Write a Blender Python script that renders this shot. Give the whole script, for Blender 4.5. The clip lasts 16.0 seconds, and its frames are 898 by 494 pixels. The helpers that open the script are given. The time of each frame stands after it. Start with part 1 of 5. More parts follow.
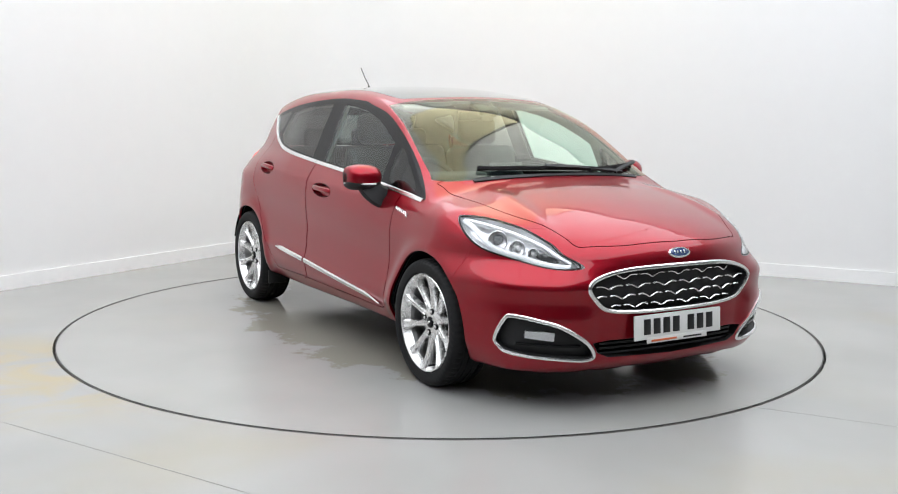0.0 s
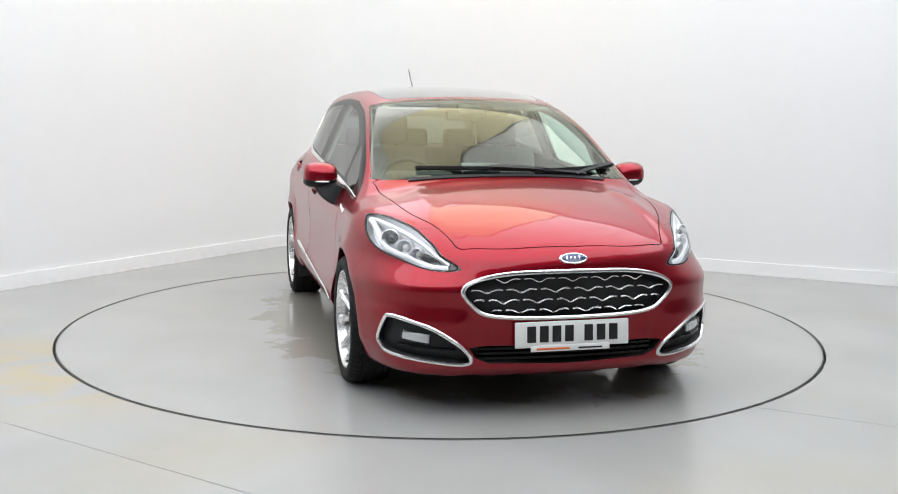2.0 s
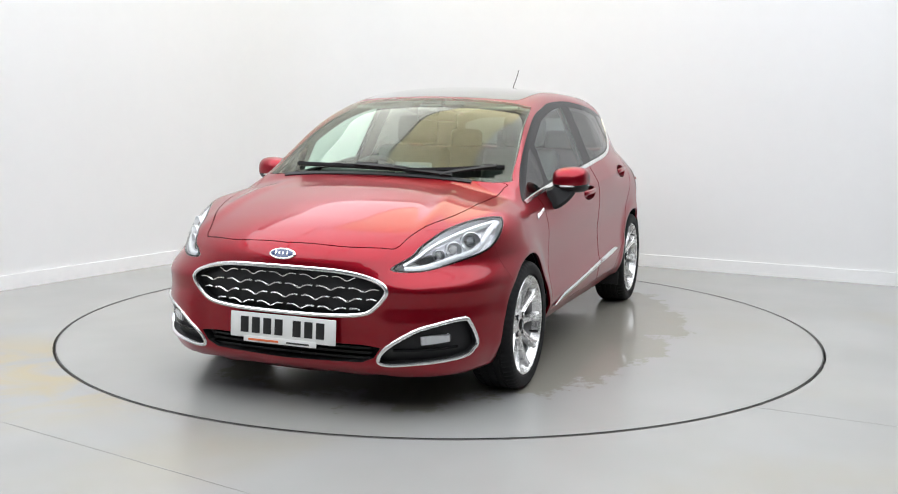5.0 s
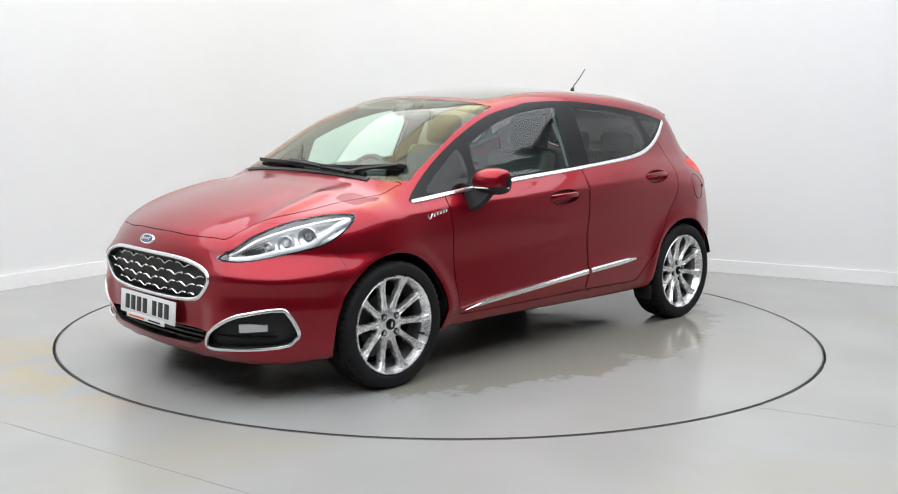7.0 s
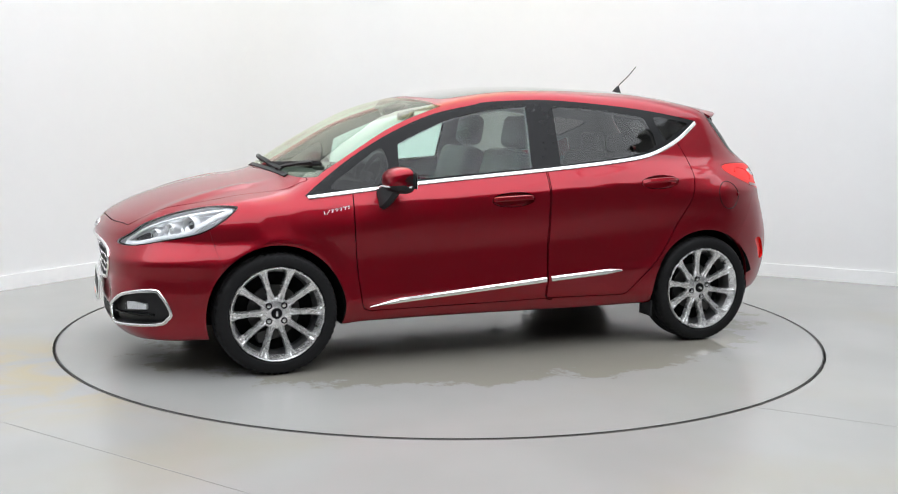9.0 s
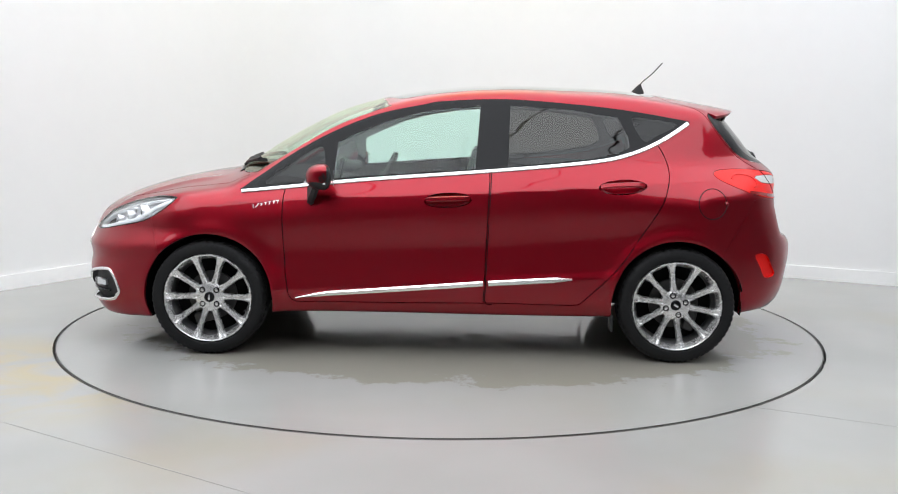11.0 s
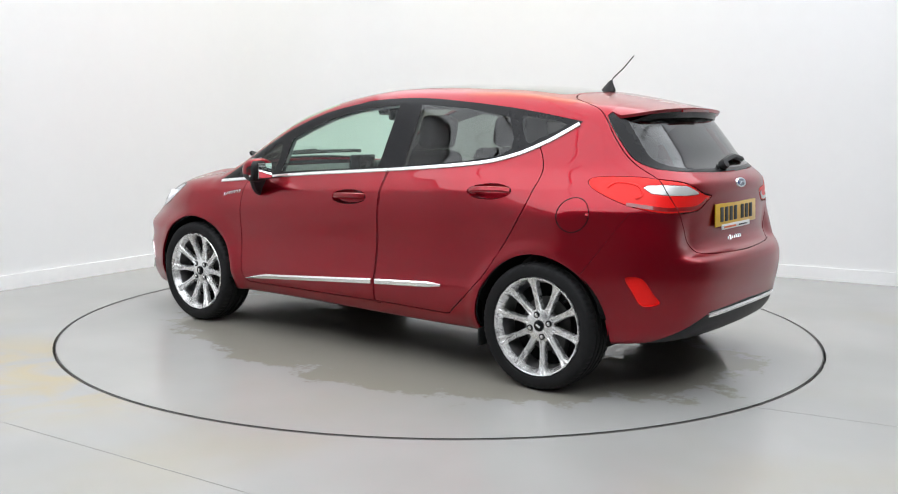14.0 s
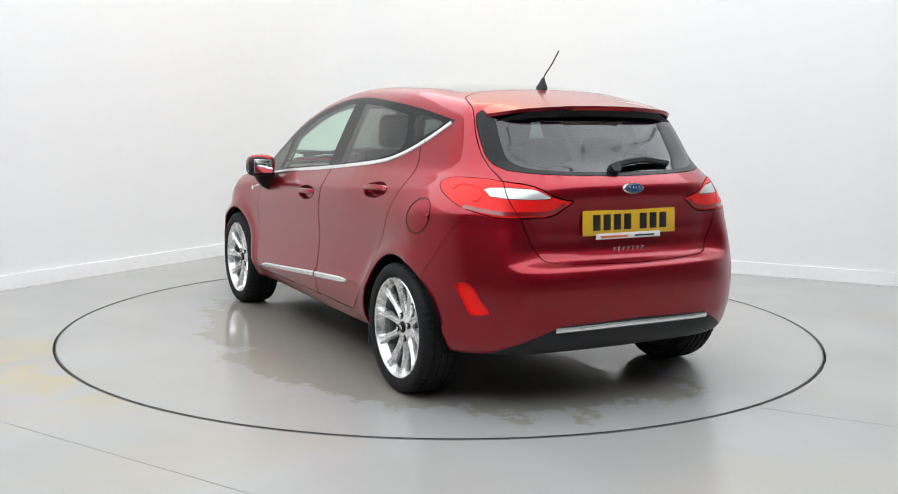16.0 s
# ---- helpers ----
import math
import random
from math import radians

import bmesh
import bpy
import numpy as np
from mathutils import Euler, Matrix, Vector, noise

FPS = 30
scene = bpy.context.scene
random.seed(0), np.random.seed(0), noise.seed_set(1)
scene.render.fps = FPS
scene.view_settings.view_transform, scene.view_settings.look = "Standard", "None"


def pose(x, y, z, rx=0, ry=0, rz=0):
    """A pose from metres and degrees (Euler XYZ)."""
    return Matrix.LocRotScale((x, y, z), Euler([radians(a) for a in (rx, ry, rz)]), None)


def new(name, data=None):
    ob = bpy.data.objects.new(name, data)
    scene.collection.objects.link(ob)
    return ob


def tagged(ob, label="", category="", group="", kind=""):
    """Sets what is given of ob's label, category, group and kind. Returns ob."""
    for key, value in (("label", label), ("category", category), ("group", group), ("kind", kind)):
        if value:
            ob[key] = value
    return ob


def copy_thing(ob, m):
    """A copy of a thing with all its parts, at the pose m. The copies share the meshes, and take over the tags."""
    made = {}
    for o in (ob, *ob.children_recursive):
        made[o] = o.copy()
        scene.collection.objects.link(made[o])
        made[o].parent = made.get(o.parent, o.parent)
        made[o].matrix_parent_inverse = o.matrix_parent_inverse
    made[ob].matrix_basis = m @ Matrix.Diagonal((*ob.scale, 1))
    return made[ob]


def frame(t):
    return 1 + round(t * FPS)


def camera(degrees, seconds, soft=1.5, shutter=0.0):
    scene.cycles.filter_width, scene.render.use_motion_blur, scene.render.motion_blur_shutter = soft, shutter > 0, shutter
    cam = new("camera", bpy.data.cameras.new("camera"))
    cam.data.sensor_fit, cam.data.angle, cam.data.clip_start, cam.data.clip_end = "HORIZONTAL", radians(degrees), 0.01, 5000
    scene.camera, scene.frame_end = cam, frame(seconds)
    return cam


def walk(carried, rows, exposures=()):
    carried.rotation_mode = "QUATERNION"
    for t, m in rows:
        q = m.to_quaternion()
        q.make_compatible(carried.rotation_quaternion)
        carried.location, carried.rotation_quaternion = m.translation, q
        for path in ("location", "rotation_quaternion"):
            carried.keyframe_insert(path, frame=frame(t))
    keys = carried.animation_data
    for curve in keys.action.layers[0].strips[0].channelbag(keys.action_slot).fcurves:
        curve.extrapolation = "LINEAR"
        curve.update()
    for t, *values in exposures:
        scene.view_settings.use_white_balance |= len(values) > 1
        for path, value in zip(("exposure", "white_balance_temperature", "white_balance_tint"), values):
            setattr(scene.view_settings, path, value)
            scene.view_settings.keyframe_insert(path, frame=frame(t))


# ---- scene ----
cam = camera(48.48, 16.0, soft=1.05)
EYE = pose(0, -6.1343, 1.3113, 0, 0, -0.425) @ pose(0, 0, 0, 82.2504) @ pose(0, 0, 0, 0, 0, 0.7425)
walk(cam, [(0.0, EYE), (16.0, EYE)], exposures=[(0.0, 0.0), (16.0, 0.0)])

# the turntable's heading, in degrees, by time
TURN = [(0.0, -59.9), (0.5, -61.5), (1.0, -64.9), (1.5, -69.9), (2.0, -75.7), (2.5, -81.7), (3.0, -87.7), (3.5, -93.7), (4.0, -99.7), (5.0, -111.7),
        (6.0, -123.7), (6.5, -129.6), (7.0, -135.5), (7.5, -141.4), (8.0, -147.3), (8.5, -153.2), (9.0, -159.1), (10.0, -170.7), (11.0, -182.1),
        (11.5, -187.9), (12.0, -193.7), (12.5, -199.6), (13.0, -205.6), (13.5, -211.6), (14.0, -217.6), (14.5, -223.6), (15.0, -229.6), (15.5, -235.6), (16.0, -241.6)]
CAR_AT = (-0.0326, 0.0665)

world = bpy.data.worlds.new("world")
scene.world = world
world.use_nodes = True
world.node_tree.nodes["Background"].inputs["Color"].default_value = (0.9, 0.95, 1.0, 1)
world.node_tree.nodes["Background"].inputs["Strength"].default_value = 0.02


# ---- materials ----
def material(name, colour, rough=0.5, metal=0.0, coat=0.0, vary=0.06, grain=40.0, bump=0.0, spread=0.08, sheen=0.0, spec=0.5):
    """A painted, cast or woven surface: colour and roughness vary at two scales, with a fine relief."""
    m = bpy.data.materials.new(name)
    m.use_nodes = True
    t, n = m.node_tree, m.node_tree.nodes
    b = n["Principled BSDF"]
    b.inputs["Metallic"].default_value = metal
    b.inputs["Coat Weight"].default_value = coat
    b.inputs["Coat Roughness"].default_value = 0.03
    b.inputs["Sheen Weight"].default_value = sheen
    b.inputs["Specular IOR Level"].default_value = spec
    at = n.new("ShaderNodeTexCoord")
    fine, broad = n.new("ShaderNodeTexNoise"), n.new("ShaderNodeTexNoise")
    fine.inputs["Scale"].default_value, broad.inputs["Scale"].default_value = grain, grain / 14
    for q in (fine, broad):
        t.links.new(at.outputs["Object"], q.inputs["Vector"])
        q.inputs["Detail"].default_value = 4
    both = n.new("ShaderNodeMath")
    both.operation = "ADD"
    t.links.new(fine.outputs["Fac"], both.inputs[0])
    t.links.new(broad.outputs["Fac"], both.inputs[1])
    mix = n.new("ShaderNodeMapRange")
    mix.inputs["From Min"].default_value, mix.inputs["From Max"].default_value = 0.6, 1.4
    mix.inputs["To Min"].default_value, mix.inputs["To Max"].default_value = 1 - vary, 1 + vary
    t.links.new(both.outputs[0], mix.inputs["Value"])
    tint = n.new("ShaderNodeVectorMath")
    tint.operation = "SCALE"
    tint.inputs[0].default_value = colour
    t.links.new(mix.outputs[0], tint.inputs["Scale"])
    t.links.new(tint.outputs[0], b.inputs["Base Color"])
    rr = n.new("ShaderNodeMapRange")
    rr.inputs["From Min"].default_value, rr.inputs["From Max"].default_value = 0.6, 1.4
    rr.inputs["To Min"].default_value, rr.inputs["To Max"].default_value = rough * (1 - spread), rough * (1 + spread)
    t.links.new(both.outputs[0], rr.inputs["Value"])
    t.links.new(rr.outputs[0], b.inputs["Roughness"])
    if bump:
        r = n.new("ShaderNodeBump")
        r.inputs["Distance"].default_value = bump
        r.inputs["Strength"].default_value = 0.6
        t.links.new(fine.outputs["Fac"], r.inputs["Height"])
        t.links.new(r.outputs[0], b.inputs["Normal"])
    return m


def glass(name, colour, rough=0.0, clear=1.0):
    m = bpy.data.materials.new(name)
    m.use_nodes = True
    b = m.node_tree.nodes["Principled BSDF"]
    b.inputs["Base Color"].default_value = (*colour, 1)
    b.inputs["Roughness"].default_value = rough
    b.inputs["Transmission Weight"].default_value = clear
    b.inputs["IOR"].default_value = 1.45
    return m


def thin_glass(name, colour, gloss=0.05, rough=0.01, sheen=(1.0, 1.0, 1.0)):
    """A thin pane: lets light straight through, tinted, with a gloss that grows towards grazing views."""
    m = bpy.data.materials.new(name)
    m.use_nodes = True
    t, n = m.node_tree, m.node_tree.nodes
    n.remove(n["Principled BSDF"])
    see, shine, mix, face = n.new("ShaderNodeBsdfTransparent"), n.new("ShaderNodeBsdfGlossy"), n.new("ShaderNodeMixShader"), n.new("ShaderNodeLayerWeight")
    see.inputs["Color"].default_value = (*colour, 1)
    shine.inputs["Roughness"].default_value = rough
    shine.inputs["Color"].default_value = (*sheen, 1)
    rise, add = n.new("ShaderNodeMath"), n.new("ShaderNodeMath")
    rise.operation, rise.inputs[1].default_value = "POWER", 4.0
    add.operation, add.inputs[1].default_value, add.inputs[2].default_value = "MULTIPLY_ADD", 0.75, gloss
    t.links.new(face.outputs["Facing"], rise.inputs[0])
    t.links.new(rise.outputs[0], add.inputs[0])
    t.links.new(add.outputs[0], mix.inputs[0])
    t.links.new(see.outputs[0], mix.inputs[1])
    t.links.new(shine.outputs[0], mix.inputs[2])
    t.links.new(mix.outputs[0], n["Material Output"].inputs["Surface"])
    return m


def glow(name, colour, power):
    m = bpy.data.materials.new(name)
    m.use_nodes = True
    b = m.node_tree.nodes["Principled BSDF"]
    b.inputs["Base Color"].default_value = (0.8, 0.8, 0.8, 1)
    b.inputs["Emission Color"].default_value = (*colour, 1)
    b.inputs["Emission Strength"].default_value = power
    return m


def concrete(name, seed, stain, wet):
    """Painted, worn concrete: pale grey, with brown stains, scuffs and glossy patches."""
    m = bpy.data.materials.new(name)
    m.use_nodes = True
    t, n = m.node_tree, m.node_tree.nodes
    b = n["Principled BSDF"]
    at = n.new("ShaderNodeTexCoord")
    shift = n.new("ShaderNodeMapping")
    shift.inputs["Location"].default_value = (seed, seed * 0.7, 0)
    t.links.new(at.outputs["Object"], shift.inputs["Vector"])

    def cloud(scale, low, high, detail=6, rough=0.6, warp=0.0):
        q = n.new("ShaderNodeTexNoise")
        q.inputs["Scale"].default_value, q.inputs["Detail"].default_value = scale, detail
        q.inputs["Roughness"].default_value, q.inputs["Distortion"].default_value = rough, warp
        t.links.new(shift.outputs[0], q.inputs["Vector"])
        r = n.new("ShaderNodeMapRange")
        r.interpolation_type = "SMOOTHSTEP"
        r.inputs["From Min"].default_value, r.inputs["From Max"].default_value = low, high
        t.links.new(q.outputs["Fac"], r.inputs["Value"])
        return r.outputs[0]

    def blend(fac, a, c):
        x = n.new("ShaderNodeMix")
        x.data_type = "RGBA"
        t.links.new(fac, x.inputs["Factor"])
        for socket, v in ((6, a), (7, c)):
            if isinstance(v, tuple):
                x.inputs[socket].default_value = (*v, 1)
            else:
                t.links.new(v, x.inputs[socket])
        return x.outputs[2]

    def times(fac, k):
        x = n.new("ShaderNodeMath")
        x.operation = "MULTIPLY"
        t.links.new(fac, x.inputs[0])
        if isinstance(k, float):
            x.inputs[1].default_value = k
        else:
            t.links.new(k, x.inputs[1])
        return x.outputs[0]

    base = blend(cloud(1.3, 0.25, 0.75, 3, 0.45), (0.312, 0.308, 0.299), (0.342, 0.337, 0.328))
    base = blend(times(cloud(0.7, 0.50, 0.80, 4, 0.5), stain), base, (0.33, 0.295, 0.215))
    if not wet:
        # an old rust-brown stain, streaked across the floor
        spot = n.new("ShaderNodeMapping")
        spot.inputs["Location"].default_value = (1.70, 0.405, 0)
        spot.inputs["Rotation"].default_value = (0, 0, -0.55)
        spot.inputs["Scale"].default_value = (0.62, 0.95, 0)
        t.links.new(at.outputs["Object"], spot.inputs["Vector"])
        ball = n.new("ShaderNodeVectorMath")
        ball.operation = "LENGTH"
        t.links.new(spot.outputs[0], ball.inputs[0])
        near = n.new("ShaderNodeMapRange")
        near.interpolation_type = "SMOOTHSTEP"
        near.inputs["From Min"].default_value, near.inputs["From Max"].default_value = 1.0, 0.25
        t.links.new(ball.outputs["Value"], near.inputs["Value"])
        base = blend(times(times(near.outputs[0], cloud(2.2, 0.36, 0.66, 5, 0.55, 0.8)), 0.75), base, (0.40, 0.325, 0.185))
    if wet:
        # a damp, dirty patch beneath the car, ragged-edged, its colour deepened for shade
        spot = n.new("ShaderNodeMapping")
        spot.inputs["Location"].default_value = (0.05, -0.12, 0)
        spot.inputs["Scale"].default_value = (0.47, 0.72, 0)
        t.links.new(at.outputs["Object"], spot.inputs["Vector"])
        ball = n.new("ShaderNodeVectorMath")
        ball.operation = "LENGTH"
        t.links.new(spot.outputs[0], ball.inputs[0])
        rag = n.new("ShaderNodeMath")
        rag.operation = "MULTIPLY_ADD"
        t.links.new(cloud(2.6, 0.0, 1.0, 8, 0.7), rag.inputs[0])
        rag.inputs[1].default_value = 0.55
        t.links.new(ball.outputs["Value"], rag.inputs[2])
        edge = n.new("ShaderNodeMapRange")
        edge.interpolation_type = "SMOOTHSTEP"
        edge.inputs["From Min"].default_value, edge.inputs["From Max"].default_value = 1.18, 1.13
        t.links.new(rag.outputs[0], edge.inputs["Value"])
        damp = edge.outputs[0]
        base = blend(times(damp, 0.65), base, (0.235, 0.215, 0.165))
    t.links.new(base, b.inputs["Base Color"])
    gloss = n.new("ShaderNodeMapRange")
    gloss.inputs["To Min"].default_value, gloss.inputs["To Max"].default_value = 0.225, 0.26
    t.links.new(cloud(1.2, 0.25, 0.75, 3, 0.4), gloss.inputs["Value"])
    rough = gloss.outputs[0]
    if wet:
        dry = n.new("ShaderNodeMapRange")
        dry.inputs["To Min"].default_value, dry.inputs["To Max"].default_value = 1.0, 0.6
        t.links.new(damp, dry.inputs["Value"])
        rough = times(rough, dry.outputs[0])
        # small puddles lie in the damp patch
        pool = n.new("ShaderNodeMapRange")
        pool.inputs["To Min"].default_value, pool.inputs["To Max"].default_value = 1.0, 0.12
        t.links.new(times(damp, cloud(4.5, 0.56, 0.59, 5, 0.6)), pool.inputs["Value"])
        rough = times(rough, pool.outputs[0])
    t.links.new(rough, b.inputs["Roughness"])
    return m


WALL = material("wall_paint", (0.79, 0.79, 0.79), 0.6, vary=0.012, grain=8)
# dark tone for the unseen walls, in place of the hall's unlit back
BACK_WALL = material("unlit_wall_tone", (0.17, 0.17, 0.175), 0.7, vary=0.03, grain=8)
CEILING = material("ceiling_paint", (0.8, 0.8, 0.8), 0.8, vary=0.01, grain=6)
SKIRT = material("skirting_paint", (0.86, 0.86, 0.86), 0.3, vary=0.02, grain=20)
FLOOR = concrete("floor_paint", 3.0, 0.5, False)
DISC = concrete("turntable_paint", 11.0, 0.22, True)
JOINT = material("joint_filler", (0.24, 0.235, 0.22), 0.8, vary=0.2)
STEEL = material("dark_steel_edge", (0.03, 0.03, 0.028), 0.5, metal=0.5, vary=0.3)
PAINT = material("ruby_red_paint", (0.275, 0.0006, 0.010), 0.37, metal=0.84, coat=0.75, vary=0.015, grain=4, spread=0.0, spec=0.3)
BLACK = material("gloss_black_trim", (0.006, 0.006, 0.007), 0.25, vary=0.1, spec=0.2)
PLASTIC = material("black_grained_plastic", (0.018, 0.018, 0.019), 0.5, vary=0.15, grain=60, spec=0.3)
RUBBER = material("tyre_rubber", (0.009, 0.009, 0.0095), 0.7, vary=0.2, grain=60, spec=0.25)
CHROME = material("satin_chrome", (0.86, 0.86, 0.86), 0.24, metal=1.0, vary=0.03)
# the silver alloy again, darkened for the shade inside the rim
BARREL = material("shaded_alloy", (0.30, 0.30, 0.30), 0.35, metal=0.8, vary=0.08, grain=100)
ALLOY = material("silver_alloy", (0.80, 0.795, 0.79), 0.27, metal=0.82, vary=0.04, grain=300)
IRON = material("brake_iron", (0.07, 0.068, 0.066), 0.5, metal=0.6, vary=0.2)
LINER = material("arch_liner", (0.006, 0.006, 0.006), 0.95, vary=0.2, grain=60, spec=0.1)
CABIN = material("charcoal_cabin_trim", (0.020, 0.020, 0.022), 0.6, vary=0.12, grain=40)
LEATHER = material("dark_grey_leather", (0.014, 0.014, 0.016), 0.45, vary=0.1, grain=40)
HEADLINER = material("pale_headliner", (0.38, 0.37, 0.34), 0.85, vary=0.04, grain=60)
PILLAR = material("pale_pillar_trim", (0.30, 0.30, 0.29), 0.7, vary=0.05, grain=60)
SCREEN_GLASS = thin_glass("coated_windscreen_glass", (0.80, 0.94, 0.84), 0.05, 0.03, (1.0, 0.985, 0.86))
REAR_GLASS = thin_glass("dark_rear_glass", (0.15, 0.16, 0.16), 0.06, 0.06)
DARK = thin_glass("near_black_glass", (0.14, 0.14, 0.14), 0.03, 0.05)
PANE = thin_glass("clear_green_glass", (0.76, 0.93, 0.87), 0.04)
TINT = thin_glass("privacy_glass", (0.25, 0.25, 0.235), 0.04, 0.01)
ROOFGLASS = material("dark_roof_glass", (0.012, 0.014, 0.018), 0.05, coat=1.0, vary=0.05)
LENS = thin_glass("headlamp_lens", (0.95, 0.96, 0.97), 0.04)
RED_LENS = material("red_lamp_lens", (0.85, 0.012, 0.010), 0.35, spec=0.2, coat=0.15, vary=0.04)
RED_DARK = material("deep_red_lens", (0.25, 0.006, 0.008), 0.12, coat=1.0, vary=0.04)
WHITE_LENS = material("silvered_lens", (0.62, 0.62, 0.61), 0.22, metal=0.25, coat=0.6, vary=0.06, grain=120)
LAMP_SILVER = material("lamp_reflector", (0.84, 0.84, 0.85), 0.30, metal=0.75, vary=0.03)
DRL = material("light_guide", (0.90, 0.91, 0.92), 0.35, coat=0.6, vary=0.02)
PLATE_W = material("white_plate", (0.78, 0.78, 0.76), 0.35, vary=0.02, coat=0.4)
PLATE_Y = material("yellow_plate", (0.72, 0.42, 0.02), 0.35, vary=0.02, coat=0.4)
INK = material("black_ink", (0.01, 0.01, 0.01), 0.45, vary=0.1)
ORANGE = material("orange_print", (0.70, 0.16, 0.05), 0.5, vary=0.05)
BLUE = material("dark_blue_enamel", (0.03, 0.06, 0.16), 0.2, coat=1.0, vary=0.05)
MIRROR = material("mirror_silver", (0.9, 0.9, 0.9), 0.02, metal=1.0, vary=0.0)
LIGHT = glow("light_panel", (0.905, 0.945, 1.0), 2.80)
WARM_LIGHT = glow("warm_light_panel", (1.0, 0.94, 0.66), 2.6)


# ---- mesh helpers ----
def part(name, bm, mat, parent=None, label="", smooth=True):
    """One mesh object from a bmesh, under its thing or part."""
    me = bpy.data.meshes.new(name)
    bm.to_mesh(me)
    bm.free()
    if smooth:
        me.shade_smooth()
        me.set_sharp_from_angle(angle=radians(38))
    me.materials.append(mat)
    ob = new(name, me)
    if parent:
        ob.parent = parent
    return tagged(ob, label)


def raw(name, verts, faces, mat, parent=None, label="", normals=None):
    me = bpy.data.meshes.new(name)
    me.from_pydata([tuple(v) for v in verts], [], [tuple(f) for f in faces])
    me.shade_smooth()
    if normals is not None:
        me.normals_split_custom_set_from_vertices([tuple(v) for v in normals])
    me.materials.append(mat)
    ob = new(name, me)
    if parent:
        ob.parent = parent
    return tagged(ob, label)


def box(size, at=(0, 0, 0), bevel=0.0, seg=2, turn=None, bm=None):
    bm = bm or bmesh.new()
    made = bmesh.ops.create_cube(bm, size=1)["verts"]
    for v in made:
        v.co = Vector((v.co.x * size[0], v.co.y * size[1], v.co.z * size[2]))
    if bevel:
        edges = list({e for v in made for e in v.link_edges})
        made = list({v for f in bmesh.ops.bevel(bm, geom=edges, offset=bevel, segments=seg, profile=0.5, affect="EDGES")["faces"] for v in f.verts} | {v for v in made if v.is_valid})
    m = Matrix.Translation(at) @ (turn or Matrix())
    bmesh.ops.transform(bm, matrix=m, verts=made)
    return bm


def sweep(points, section, closed=False, up=None, ups=None, bm=None):
    """A bar with the given 2D section (along side, up) along points. ups: an up direction for each point."""
    bm = bm or bmesh.new()
    p = [Vector(q) for q in points]
    n = len(p)
    rings = []
    for i in range(n):
        a, b = (p[i - 1], p[(i + 1) % n]) if closed else (p[max(i - 1, 0)], p[min(i + 1, n - 1)])
        go = (b - a).normalized()
        u = Vector(ups[i]) if ups is not None else Vector(up or (0, 0, 1))
        side = go.cross(u)
        side = side.normalized() if side.length > 1e-6 else Vector((1, 0, 0))
        u = side.cross(go)
        rings.append([bm.verts.new(p[i] + side * s + u * h) for s, h in section])
    k = len(section)
    for i in range(n if closed else n - 1):
        a, b = rings[i], rings[(i + 1) % n]
        for j in range(k):
            bm.faces.new((a[j], a[(j + 1) % k], b[(j + 1) % k], b[j]))
    if not closed:
        bm.faces.new(rings[0][::-1])
        bm.faces.new(rings[-1])
    bmesh.ops.recalc_face_normals(bm, faces=bm.faces[:])
    return bm


def round_section(r, n=8, flat=1.0):
    return [(r * math.cos(2 * math.pi * i / n), r * flat * math.sin(2 * math.pi * i / n)) for i in range(n)]


def revolve(profile, n=64, bm=None, shut=False):
    """A body turned about the y axis from (radius, y) pairs."""
    bm = bm or bmesh.new()
    rings = [[bm.verts.new((r * math.cos(2 * math.pi * i / n), y, r * math.sin(2 * math.pi * i / n))) for i in range(n)] for r, y in profile]
    pairs = list(zip(rings, rings[1:])) + ([(rings[-1], rings[0])] if shut else [])
    for a, b in pairs:
        for i in range(n):
            bm.faces.new((a[i], a[(i + 1) % n], b[(i + 1) % n], b[i]))
    if not shut:
        for ring in (rings[0], rings[-1]):
            bm.faces.new(ring)
    bmesh.ops.recalc_face_normals(bm, faces=bm.faces[:])
    return bm


# ---- the hall ----
CORNER = Vector((-1.267, 3.910, 0))
ALONG_L, ALONG_R = Vector((-0.532, -0.8467, 0)), Vector((0.899, -0.438, 0))
HIGH, REACH = 4.2, 12.5


def wall_run(name, points, label, mat=WALL, height=HIGH, thick=0.15, inner=0.0, base=0.0):
    """A wall along plan points, its inner face on them, thick to the left of its run."""
    bm = bmesh.new()
    p = [Vector((q[0], q[1], 0)) for q in points]
    rows = []
    for i, q in enumerate(p):
        go = (p[min(i + 1, len(p) - 1)] - p[max(i - 1, 0)]).normalized()
        out = Vector((-go.y, go.x, 0))
        a, b = q - out * inner, q + out * thick
        rows.append([bm.verts.new((*a.xy, base)), bm.verts.new((*a.xy, base + height)), bm.verts.new((*b.xy, base + height)), bm.verts.new((*b.xy, base))])
    for a, b in zip(rows, rows[1:]):
        for j in range(4):
            bm.faces.new((a[j], a[(j + 1) % 4], b[(j + 1) % 4], b[j]))
    bm.faces.new(rows[0][::-1])
    bm.faces.new(rows[-1])
    bmesh.ops.recalc_face_normals(bm, faces=bm.faces[:])
    return tagged(part(name, bm, mat), label, "skirting" if mat is SKIRT else "wall", kind="structure")


